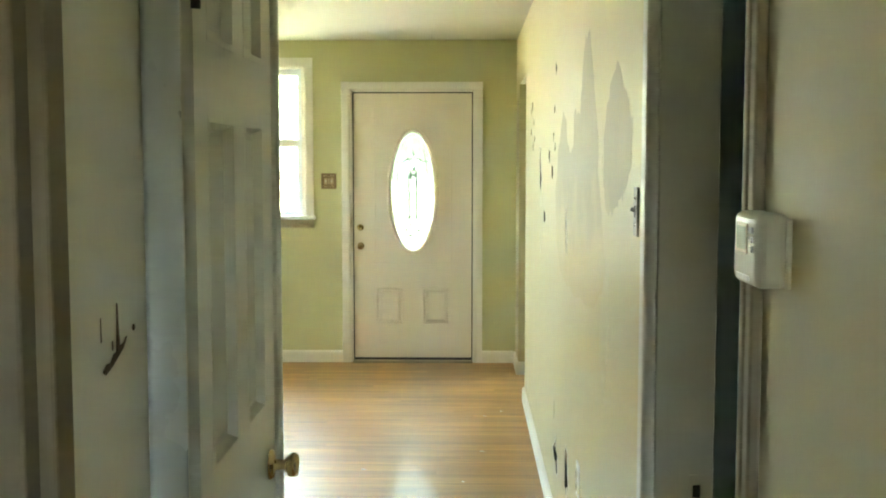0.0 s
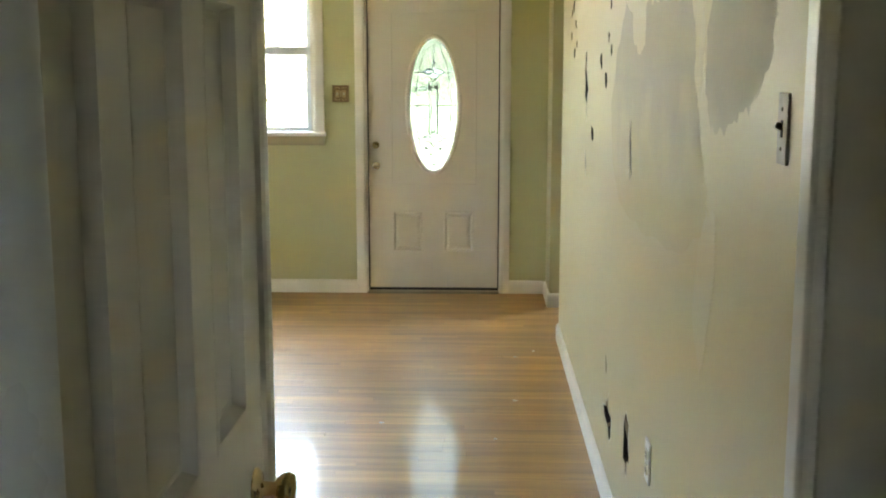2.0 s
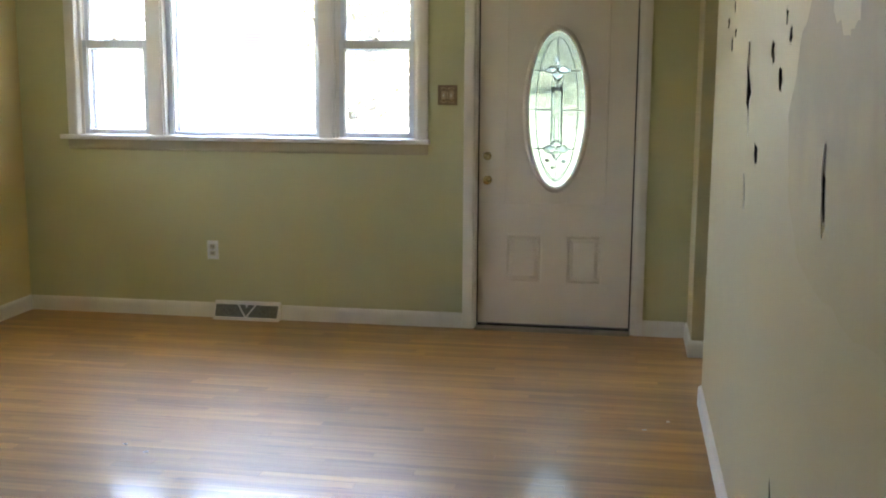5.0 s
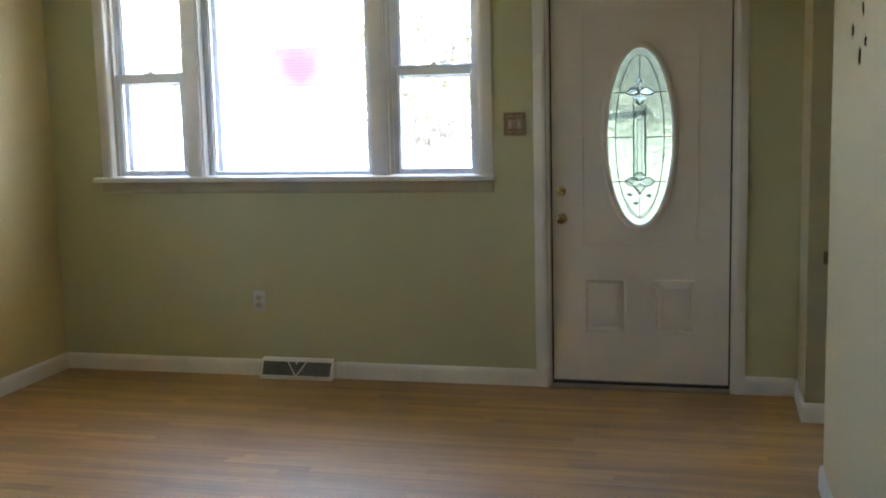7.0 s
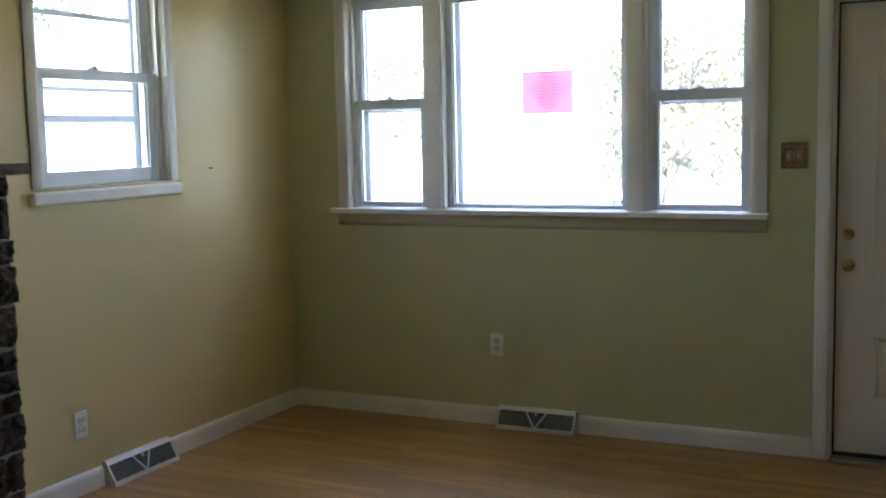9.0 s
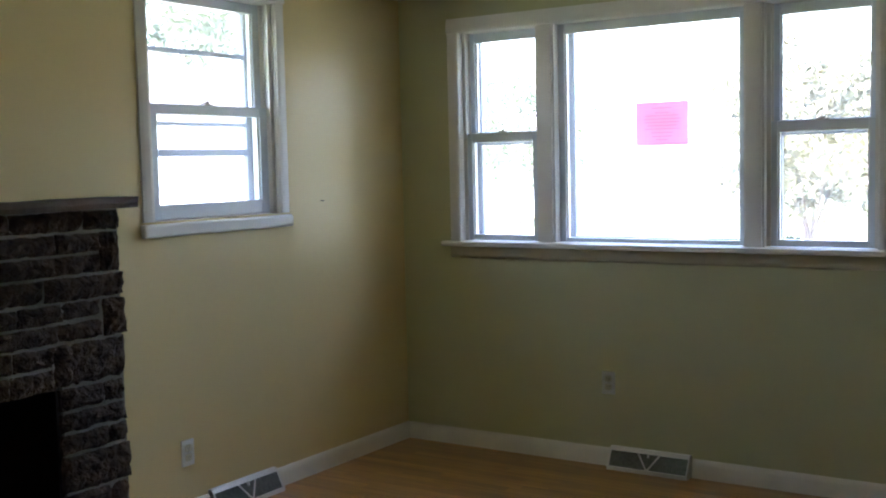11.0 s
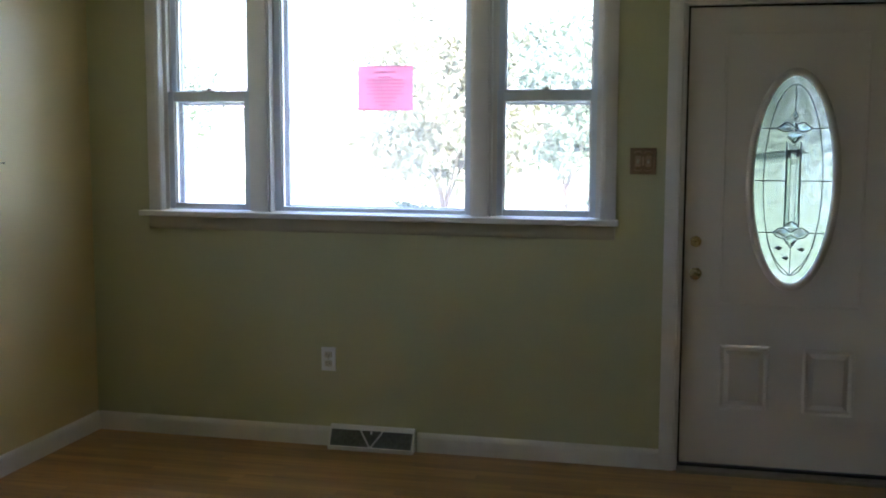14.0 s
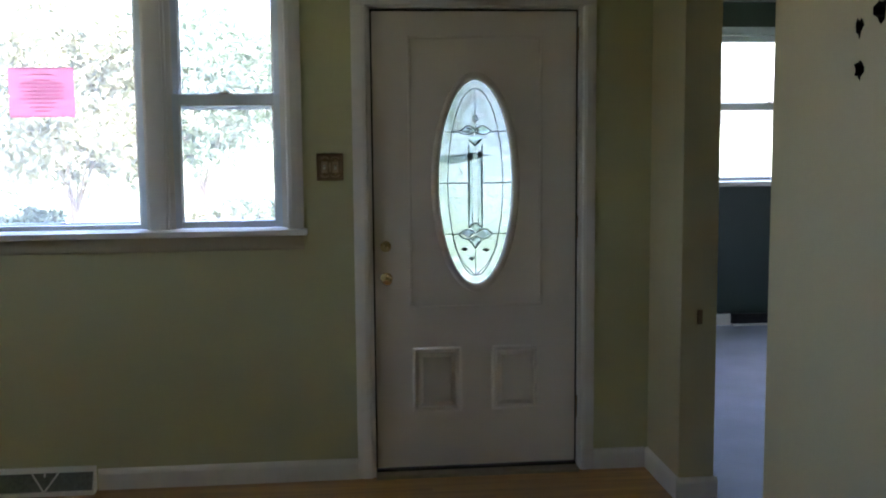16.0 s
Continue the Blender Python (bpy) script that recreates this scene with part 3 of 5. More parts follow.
for s0, s1 in ((xa + 0.008, xa + 0.03), (xb - 0.03, xb - 0.008)):
    part("jamb_liner", boxes((s0, s1, 0.018, 0.034, za + 0.004, zb - 0.008), (s0, s1, 0.07, 0.076, za + 0.004, zb - 0.008), (s0, s1, 0.112, 0.135, za + 0.004, zb - 0.008)), TRIM, win_2)
sash(win_2, xa + 0.03, xb - 0.034, za + 0.006, 1.825, 0.036, bottom=0.064, top=0.045, name="lower_sash")
sash(win_2, xa + 0.02, xb - 0.02, 1.787, zb - 0.01, 0.077, bottom=0.04, top=0.045, name="upper_sash")
sash_lock(win_2, (xa + xb) / 2, 0.053, 1.827)
storm = part("storm_frame", boxes((xa + 0.01, xa + 0.05, 0.155, 0.18, za, zb - 0.01), (xb - 0.05, xb - 0.01, 0.155, 0.18, za, zb - 0.01), bevel=0.002), ALU, win_2, "aluminium storm window frame")
for z0, z1 in ((za + 0.008, za + 0.04), (1.600, 1.633), (1.738, 1.756), (2.06, 2.083), (zb - 0.05, zb - 0.012)):
    part("storm_rail", box(xa + 0.05, xb - 0.05, 0.157, 0.178, z0, z1, 0.002), ALU, storm)

# window of the carpeted room
win_3 = tagged(new("window_3"), "dark framed double hung window over a wall heater", "window", kind="structure")
win_3.location = (0, DEN_Y, 0)
xa, xb, za, zb = 2.66, 3.66, 1.10, 2.20
part("window_sill", box(xa - 0.06, xb + 0.06, -0.05, 0.2, za - 0.03, za + 0.004, 0.004), TRIM, win_3)
casing("casing", xa + 0.004, za + 0.004, 1.16, 90, win_3, 0.06, CASP)
casing("casing", xb - 0.004, zb + 0.06, 1.16, -90, win_3, 0.06, CASP)
casing("casing", xa - 0.056, zb - 0.004, xb - xa + 0.112, 0, win_3, 0.06, CASP)
double_hung(win_3, xa, xb, za + 0.006, 1.69, zb)

heater = thing("baseboard_heater", (2.87, DEN_Y, 0.0), "low dark baseboard heater under the window", "heater")
part("cover", profile_run([(0, 0.02), (0.05, 0.02), (0.055, 0.03), (0.055, 0.07), (0.02, 0.09), (0, 0.09)], 1.25), BLACKM, heater)
part("bottom_strip", box(0, 1.25, -0.06, 0, 0.0, 0.018, 0.003), TRIM, heater)


# ---- doors ----
def panel_mould(bm, x0, x1, z0, z1, y, w=0.022, h=0.007, field=0.004, slope=0.03, sunk=0.004):
    """A pressed panel: a rounded bead round a sunk strip and a raised field; y is the door's face."""
    steps = [(0, 0.0005), (w * 0.3, h), (w * 0.6, h * 0.8), (w, -sunk), (w + 0.006, -sunk), (w + slope, field), (w + slope + 0.004, field)]
    rings = []
    for inset, out in steps:
        rings.append([bm.verts.new((x, y - out, z)) for x, z in ((x0 + inset, z0 + inset), (x1 - inset, z0 + inset), (x1 - inset, z1 - inset), (x0 + inset, z1 - inset))])
    for a, b in zip(rings, rings[1:]):
        for i in range(4):
            bm.faces.new((a[i], a[(i + 1) % 4], b[(i + 1) % 4], b[i]))
    bm.faces.new(rings[-1])


def slab_with_holes(x0, x1, z0, z1, y0, y1, holes):
    """A door leaf with shaped holes through it; holes are lists of (x, z)."""
    bm = bmesh.new()
    loops = [[(x0, z0), (x1, z0), (x1, z1), (x0, z1)]] + holes
    for y in (y0, y1):
        es = []
        for lp in loops:
            vs = [bm.verts.new((x, y, z)) for x, z in lp]
            es += [bm.edges.new((vs[i], vs[(i + 1) % len(vs)])) for i in range(len(vs))]
        bmesh.ops.triangle_fill(bm, use_beauty=True, use_dissolve=False, edges=es, normal=(0, -1 if y == y0 else 1, 0))
    for lp in loops:
        a = [bm.verts.new((x, y0, z)) for x, z in lp]
        b = [bm.verts.new((x, y1, z)) for x, z in lp]
        for i in range(len(lp)):
            bm.faces.new((a[i], a[(i + 1) % len(lp)], b[(i + 1) % len(lp)], b[i]))
    bmesh.ops.remove_doubles(bm, verts=bm.verts, dist=1e-5)
    bmesh.ops.recalc_face_normals(bm, faces=bm.faces)
    return bm


def ellipse(cx, cz, rx, rz, n=64):
    return [(cx + rx * math.cos(2 * math.pi * i / n), cz + rz * math.sin(2 * math.pi * i / n)) for i in range(n)]


def rect(x0, x1, z0, z1):
    return [(x0, z0), (x1, z0), (x1, z1), (x0, z1)]


door_1 = tagged(new("door_1"), "white panelled front door, closed, with an oval leaded glass light", "door", kind="structure")
OX, OZ, ORX, ORZ = 0.457, 1.307, 0.172, 0.458
DY = 0.022
PANELS = [(0.172, 0.388, 0.285, 0.578), (0.528, 0.740, 0.285, 0.578)]
leaf = part("leaf", slab_with_holes(0.010, 0.904, 0.036, 2.047, DY, DY + 0.044, [ellipse(OX, OZ, ORX, ORZ)] + [rect(*p) for p in PANELS]), DOORP, door_1)
for p in PANELS:
    bm = bmesh.new()
    panel_mould(bm, *p, DY, w=0.02, h=0.003, slope=0.024, sunk=0.0045)
    part("panel", bm, DOORP, leaf)
bm = bmesh.new()
for x0, x1, z0, z1 in ((0.16, 0.754, 0.752, 0.766), (0.16, 0.754, 1.93, 1.944), (0.16, 0.174, 0.766, 1.93), (0.74, 0.754, 0.766, 1.93)):
    add_box(bm, x0, x1, DY - 0.004, DY + 0.001, z0, z1, 0.003)
part("moulding", bm, DOORP, leaf)


def oval_ring(rx, rz, prof, n=64):
    bm = bmesh.new()
    rings = []
    for o, d in prof:
        rings.append([bm.verts.new((OX + (rx + o) * math.cos(2 * math.pi * i / n), DY - d, OZ + (rz + o) * math.sin(2 * math.pi * i / n))) for i in range(n)])
    for a, b in zip(rings, rings[1:]):
        for i in range(n):
            f = bm.faces.new((a[i], a[(i + 1) % n], b[(i + 1) % n], b[i]))
            f.smooth = True
    return bm


part("oval_frame", oval_ring(0.162, 0.447, [(0.034, 0.0), (0.032, 0.006), (0.024, 0.011), (0.014, 0.012), (0.006, 0.008), (0.0, 0.0), (0.0, -0.02)]), DOORP, leaf, "white moulded oval frame")
light = mesh_ob("oval_glass", oval_ring(0.0, 0.0, [(0, 0)]), OBSCURE, leaf, "obscure glass with bevelled pieces and lead lines")
bm = bmesh.new()
for y in (DY + 0.010, DY + 0.014):
    bm.faces.new([bm.verts.new((x, y, z)) for x, z in ellipse(OX, OZ, 0.165, 0.45)])
bm.to_mesh(light.data)
bm.free()
light.visible_shadow = False


def lead(points, closed=False, r=0.0028):
    part("lead_line", ring_tube([(OX + x, DY + 0.008, OZ + z) for x, z in points], r, closed), LEAD, light)


lead([(0.122 * math.cos(2 * math.pi * i / 48), 0.412 * math.sin(2 * math.pi * i / 48)) for i in range(48)], True, 0.0022)
for z, half in ((0.225, 0.141), (0.0, 0.162), (-0.225, 0.141)):
    inner = 0.03 if z == 0 else 0.075
    lead([(-half, z), (-inner, z)])
    lead([(inner, z), (half, z)])
for x in (-0.03, 0.03):
    lead([(x, 0.165), (x, -0.20)])
for x in (-0.012, 0.012):
    lead([(x, 0.150), (x, -0.19)], r=0.0018)
lead([(0, 0.412), (0, 0.30)], r=0.0018)
lead([(0, -0.412), (0, -0.29)], r=0.0018)
for s in (-1, 1):
    lead([(s * 0.075, 0.225), (s * 0.06, 0.232), (s * 0.04, 0.25), (s * 0.025, 0.25), (s * 0.006, 0.238), (0, 0.228)])
    lead([(s * 0.075, 0.225), (s * 0.05, 0.212), (s * 0.025, 0.212), (0, 0.222)])
    lead([(s * 0.075, -0.225), (s * 0.05, -0.205), (s * 0.03, -0.205), (0, -0.222)])
    lead([(s * 0.075, -0.225), (s * 0.055, -0.245), (s * 0.03, -0.25), (0, -0.235)])
    lead([(0, -0.29), (s * 0.03, -0.25)])
    lead([(0, -0.412), (s * 0.05, -0.36), (s * 0.09, -0.29), (s * 0.105, -0.22)], r=0.0018)
    lead([(s * 0.03, 0.19), (0, 0.16), (0, 0.16)])
    lead([(s * 0.03, -0.2), (s * 0.02, -0.185), (0, -0.175)])


def gem(points, material=BEVEL, y=0.006, out=0.004):
    bm = bmesh.new()
    c = Vector((sum(p[0] for p in points) / len(points), sum(p[1] for p in points) / len(points)))
    a = [bm.verts.new((OX + x, DY + y + 0.003, OZ + z)) for x, z in points]
    b = [bm.verts.new((OX + c.x + (x - c.x) * 0.5, DY + y - out, OZ + c.y + (z - c.y) * 0.5)) for x, z in points]
    k = len(points)
    for i in range(k):
        bm.faces.new((a[i], a[(i + 1) % k], b[(i + 1) % k], b[i]))
    bm.faces.new(b)
    bm.faces.new(a[::-1])
    ob = part("bevelled_piece", bm, material, light)
    ob.visible_shadow = False


SMOKE = glass_mat("grey_glass", 0.1, (0.38, 0.43, 0.45), 0.3)
gem([(-0.16, 0.088), (-0.155, 0.118), (-0.06, 0.127), (0.02, 0.138), (0.04, 0.126), (0.075, 0.123), (0.02, 0.108), (-0.03, 0.094), (-0.10, 0.083)], SMOKE, out=0.001)
gem([(0, 0.305), (0.016, 0.275), (0, 0.255), (-0.016, 0.275)], SMOKE)
gem([(0, 0.252), (0.02, 0.228), (0, 0.205), (-0.02, 0.228)])
gem([(-0.03, 0.20), (0.03, 0.20), (0.012, 0.17), (0, 0.158), (-0.012, 0.17)])
for s in (-1, 1):
    gem([(s * 0.07, 0.226), (s * 0.04, 0.245), (s * 0.012, 0.235), (s * 0.03, 0.216)])
    gem([(s * 0.072, -0.225), (s * 0.04, -0.207), (s * 0.006, -0.222), (s * 0.03, -0.246)], SMOKE)
    gem([(s * 0.01, 0.14), (s * 0.028, 0.14), (s * 0.028, -0.19), (s * 0.01, -0.19)])
gem([(0, -0.24), (0.024, -0.255), (0, -0.288), (-0.024, -0.255)])
gem([(-0.03, -0.2), (0, -0.178), (0.03, -0.2), (0.02, -0.212), (-0.02, -0.212)])
for x, z, w in ((-0.052, -0.292, 0.018), (0.045, -0.297, 0.018), (-0.02, -0.335, 0.017)):
    gem([(x - w, z), (x, z + w * 0.6), (x + w, z + 0.002), (x + 0.3 * w, z - w * 0.6)], LEAD)

for x0, x1 in ((-0.02, 0.001), (0.913, 0.934)):
    part("jamb", box(x0, x1, -0.001, 0.12, 0.0, 2.075), TRIM, door_1)
part("head_jamb", box(0.001, 0.913, -0.001, 0.12, 2.058, 2.075), TRIM, door_1)
# stop coloured black to deepen the shade in the gap round the leaf
part("door_stop", boxes((0.001, 0.012, 0.068, 0.1, 0.0, 2.058), (0.902, 0.913, 0.068, 0.1, 0.0, 2.058), (0.012, 0.902, 0.068, 0.1, 2.046, 2.058)), BLACKM, door_1)
part("weatherstrip", boxes((0.0012, 0.0098, DY + 0.006, DY + 0.03, 0.034, 2.056), (0.9042, 0.9128, DY + 0.006, DY + 0.03, 0.034, 2.056), (0.0098, 0.9042, DY + 0.006, DY + 0.03, 2.0475, 2.056)), BLACKM, door_1, "dark weatherstrip in the gap round the leaf")
casing("casing", -0.014, 0.0, 2.13, 90, door_1, 0.066)
casing("casing", 0.928, 2.13, 2.13, -90, door_1, 0.058)
casing("casing", -0.078, 2.067, 1.062, 0, door_1, 0.062, depth=1.1)
part("threshold", boxes((0.0, 0.914, -0.045, 0.13, 0.0, 0.018), bevel=0.004), BROWN, door_1, "dark worn wooden threshold")
# strip is black to stand in for the shadow below the leaf
part("sill_strip", boxes((0.004, 0.910, 0.012, 0.07, 0.018, 0.032), bevel=0.002), BLACKM, door_1, "door sweep strip coloured black for the shadow under the door")


def round_knob(parent, x, z, y, s=1.0, name="door_knob", material=BRASS):
    prof = [(0.0, 0.0), (0.033 * s, 0.0), (0.033 * s, -0.004), (0.028 * s, -0.009), (0.012 * s, -0.012), (0.011 * s, -0.03), (0.018 * s, -0.036), (0.026 * s, -0.044), (0.027 * s, -0.054), (0.022 * s, -0.062), (0.0, -0.064)]
    prof = [(max(r, 0.0005), d) for r, d in prof]
    return part(name, moved(turned(prof, "y"), Matrix.Translation((x, y, z))), material, parent, "brass door knob")


round_knob(door_1, 0.060, 0.892, DY, 0.84)
db = part("deadbolt", moved(turned([(0.0005, 0), (0.025, 0), (0.025, -0.006), (0.021, -0.014), (0.016, -0.016), (0.0005, -0.018)], "y"), Matrix.Translation((0.058, DY, 1.034))), BRASS, door_1, "brass deadbolt rose")
part("thumb_turn", box(0.052, 0.064, DY - 0.034, DY - 0.015, 1.022, 1.046, 0.004), BRASS, db)
for z in (1.93, 1.105, 0.29):
    h = part("hinge", moved(turned([(0.0005, -0.05), (0.007, -0.05), (0.007, 0.05), (0.0005, 0.05)], "z", 12), Matrix.Translation((0.914, 0.012, z))), COPPER, door_1, "worn brass hinge")
    part("hinge_leaf", box(0.9142, 0.924, 0.012, 0.014, z - 0.05, z + 0.05), COPPER, h)

# six-panel closet door in the hall
door_2 = tagged(new("door_2"), "off-white six-panel hall door, closed, with a brass knob", "door", kind="structure")
door_2.matrix_basis = pose(XH, 0, 0, 0, 0, 90)
FY = -0.006
cols = ((-6.432, -6.222), (-6.135, -5.945))
rows = ((0.24, 0.80), (1.015, 1.625), (1.745, 1.935))
holes = [rect(a, b, c, d) for a, b in cols for c, d in rows]
leaf2 = part("leaf", slab_with_holes(-6.522, -5.848, 0.012, 2.035, FY, FY + 0.035, holes), OLDP, door_2)
for a, b in cols:
    for c, d in rows:
        bm = bmesh.new()
        panel_mould(bm, a, b, c, d, FY, w=0.022, h=0.001, field=-0.015, slope=0.014, sunk=0.018)
        part("panel", bm, OLDP, leaf2)
round_knob(door_2, -5.911, 0.884, FY)
for z in (1.83, 0.25):
    part("hinge", moved(turned([(0.0005, -0.045), (0.008, -0.045), (0.008, 0.045), (0.0005, 0.045)], "z", 12), Matrix.Translation((-6.525, FY - 0.006, z))), BLACKM, door_2, "black painted hinge")
part("jamb", boxes((-6.615, -6.53, 0.012, 0.15, 0.0, 2.05), (-5.842, -5.83, -0.001, 0.15, 0.0, 2.05), (-6.53, -5.842, 0.0, 0.15, 2.038, 2.05)), OLDP, door_2)
part("stop", boxes((-6.53, -5.842, 0.06, 0.15, 0.0, 2.03)), BROWN, door_2, "dark closet interior board")
part("casing", boxes((-6.705, -6.612, -0.012, 0.0, 0.0, 2.10), bevel=0.004), OLDP, door_2)
rnd = profile_run([(0.042 * math.sin(math.pi * i / 16), 0.038 - 0.038 * math.cos(math.pi * i / 16)) for i in range(17)], 2.15)
for f in rnd.faces:
    f.smooth = len(f.verts) == 4 and abs(f.normal.y) + abs(f.normal.z) > 0.5 and f.calc_center_median().y < -0.0005
c = part("casing", rnd, CASP, door_2, "rounded glossy door casing")
c.matrix_basis = Matrix.Translation((-6.704, 0, 0)) @ Matrix.Rotation(-radians(90), 4, "Y")
casing("casing", -5.762, 2.11, 2.11, -90, door_2, 0.07, OLDP).location.x = -5.832
casing("casing", -6.78, 2.05, 1.02, 0, door_2, 0.065, OLDP)

# near door frame on the hall's other side of the scuffed wall
door_3 = tagged(new("door_3"), "brown painted door frame with a closed door", "door", kind="structure")
door_3.matrix_basis = pose(XH, 0, 0, 0, 0, 90)
part("leaf", box(-8.1, -7.23, 0.03, 0.065, 0.0, 2.05), BROWN, door_3)
part("casing", boxes((-7.165, -7.118, -0.022, 0.0, 0.0, 2.12), (-7.19, -7.165, -0.03, 0.0, 0.0, 2.12), (-7.23, -7.19, -0.014, 0.02, 0.0, 2.05), bevel=0.004), BROWN, door_3)

# side doorway: jambs, bullnose, strike
door_4 = tagged(new("door_4"), "open side doorway with painted jambs and a strike plate", "doorway", kind="structure")
part("jamb", boxes((XR + 0.012, 1.373, YC - 0.02, YC, 0.0, 2.05), bevel=0.002), JAMBP, door_4)
part("bullnose", moved(box(-0.016, 0.012, -0.022, 0.045, 0.0, 2.12, 0.013, 4), Matrix.Translation((XR, YC, 0))), OLDP, door_4, "rounded glossy corner casing")
part("strike_plate", boxes((1.323, 1.353, YC - 0.0225, YC - 0.0195, 0.835, 0.905)), JAMBP, door_4, "painted over strike plate")
part("latch_hole", boxes((1.330, 1.345, YC - 0.024, YC - 0.0224, 0.858, 0.884)), DARK, door_4, "dark latch hole")
part("near_jamb", boxes((1.262, 1.41, -6.71, -6.69, 0.0, 2.05), bevel=0.002), BROWN, door_4)
part("near_casing", boxes((1.254, 1.272, -6.75, -6.70, 0.0, 2.12), (1.250, 1.272, -6.725, -6.705, 0.0, 2.12), bevel=0.004), BROWN, door_4)
part("head", boxes((1.25, 1.41, -6.69, YC - 0.02, 2.03, 2.05)), OLDP, door_4)
part("strike_plate", boxes((1.308, 1.330, -0.4485, -0.4455, 0.74, 0.80), bevel=0.001), COPPER, stub, "tarnished strike plate")


# ---- right wall: stripped paint, putty, tears ----
def wall_patch(name, pts, material, label, out=0.0003, seed=0, rough=0.012, cut=()):
    """A thin irregular skin on the partition; pts are (along, height), roughened between."""
    r = random.Random(seed)
    fine = []
    k = len(pts)
    for i in range(k):
        a, b = Vector(pts[i]), Vector(pts[(i + 1) % k])
        for j in range(6):
            p = a.lerp(b, j / 6)
            fine.append((p.x + r.uniform(-rough, rough), p.y + r.uniform(-rough, rough)))
    bm = bmesh.new()
    a = [bm.verts.new((XR - out, y, z)) for y, z in fine]
    b = [bm.verts.new((XR + 0.001, y, z)) for y, z in fine]
    es = [bm.edges.new((a[i], a[(i + 1) % len(a)])) for i in range(len(a))]
    for i in cut:
        lp = [bm.verts.new((XR - out, c.y, c.z)) for c in loops[i]]
        es += [bm.edges.new((lp[k], lp[(k + 1) % len(lp)])) for k in range(len(lp))]
    bmesh.ops.triangle_fill(bm, use_beauty=True, use_dissolve=False, edges=es, normal=(-1, 0, 0))
    for i in range(len(a)):
        bm.faces.new((a[i], a[(i + 1) % len(a)], b[(i + 1) % len(a)], b[i]))
    return part(name, bm, material, wall_right, label)


wall_patch("stripped_patch", [(-4.88, 1.94), (-4.99, 1.80), (-5.06, 1.68), (-5.13, 1.60), (-5.125, 1.50), (-5.20, 1.42), (-5.25, 1.34), (-5.33, 1.22), (-5.0, 1.10), (-4.5, 1.08), (-3.9, 1.10), (-3.7, 1.22), (-3.64, 1.42), (-3.75, 1.56), (-3.98, 1.74), (-4.12, 1.70), (-4.15, 1.62), (-4.30, 1.57), (-4.39, 1.60), (-4.40, 1.72), (-4.62, 1.70), (-4.66, 1.80), (-4.74, 1.93)], PATCH, "taupe patch where paint is stripped", seed=2, cut=(10,))
wall_patch("stripped_patch", [(-5.50, 1.79), (-5.64, 1.72), (-5.75, 1.65), (-5.765, 1.60), (-5.74, 1.54), (-5.655, 1.475), (-5.55, 1.44), (-5.42, 1.405), (-5.32, 1.41), (-5.26, 1.45), (-5.235, 1.56), (-5.28, 1.67), (-5.38, 1.745)], PATCH, "taupe patch where paint is stripped", seed=5)
wall_patch("putty_smear", [(-5.19, 1.0), (-5.23, 1.16), (-5.30, 1.24), (-5.38, 1.25), (-5.40, 1.13), (-5.34, 0.98), (-5.29, 0.88)], SMEAR, "pale smear of filler", 0.00045, 10, 0.008)
wall_patch("putty_smear", [(-5.215, 1.46), (-5.225, 1.60), (-5.20, 1.66), (-5.16, 1.60), (-5.17, 1.50)], SMEAR, "pale smear of filler", 0.00045, 12, 0.006)

# torn paper edges round the larger holes
torn = random.Random(4)
for i, (cy, cz, w, h, lean) in enumerate(HOLES):
    if max(w, h) < 0.1:
        continue
    inner = jagged(cy, cz, w * 1.25, h * 1.1, 13, i + 3, lean)
    outer = [(cy + (y - cy) * 1.07, cz + (z - cz) * 1.04) for y, z in inner]
    bm = bmesh.new()
    a = [bm.verts.new((XR - 0.001 - 0.002 * torn.random(), y, z)) for y, z in inner]
    b = [bm.verts.new((XR - 0.0006, y, z)) for y, z in outer]
    for k in range(len(a)):
        bm.faces.new((a[k], a[(k + 1) % len(a)], b[(k + 1) % len(a)], b[k]))
    part("torn_edge", bm, PUTTY, wall_right, "torn wallboard paper")

# broken board hanging in the larger holes
BOARD = mat("broken_wallboard", (0.36, 0.27, 0.17), 0.9, var=0.4, scale=30, fine=160, bump=0.4)
shard = random.Random(9)
for i in (0, 10, 12, 13):
    lp = loops[i]
    mid = sum(lp, Vector()) / len(lp)
    for k in range(1, len(lp), 3):
        a, b = lp[k], lp[(k + 1) % len(lp)]
        tip = a.lerp(mid, shard.uniform(0.45, 0.85)) + Vector((0, 0, shard.uniform(-0.02, 0.01)))
        bm = bmesh.new()
        f = [bm.verts.new((XR + d, q.y, q.z)) for d, q in ((0.001, a), (0.001, b), (shard.uniform(0.004, 0.02), tip))]
        g = [bm.verts.new((v.co.x + 0.006, v.co.y, v.co.z)) for v in f]
        bm.faces.new(f)
        bm.faces.new(g[::-1])
        for q in range(3):
            bm.faces.new((f[q], g[q], g[(q + 1) % 3], f[(q + 1) % 3]))
        bmesh.ops.recalc_face_normals(bm, faces=bm.faces)
        part("broken_board", bm, BOARD, wall_right, "brown splinter of broken wallboard")

# scuffs on the hall wall: gouges with a raised torn lip
def gouge(name, pts, depth=0.002):
    bm = bmesh.new()
    a = [bm.verts.new((XH + depth, y, z)) for y, z in pts]
    b = [bm.verts.new((XH - 0.001, y, z)) for y, z in pts]
    k = len(pts)
    bm.faces.new(a)
    for i in range(k):
        bm.faces.new((a[i], a[(i + 1) % k], b[(i + 1) % k], b[i]))
    return part(name, bm, SCUFF, wall_hall_left, "dark gouge in the plaster")


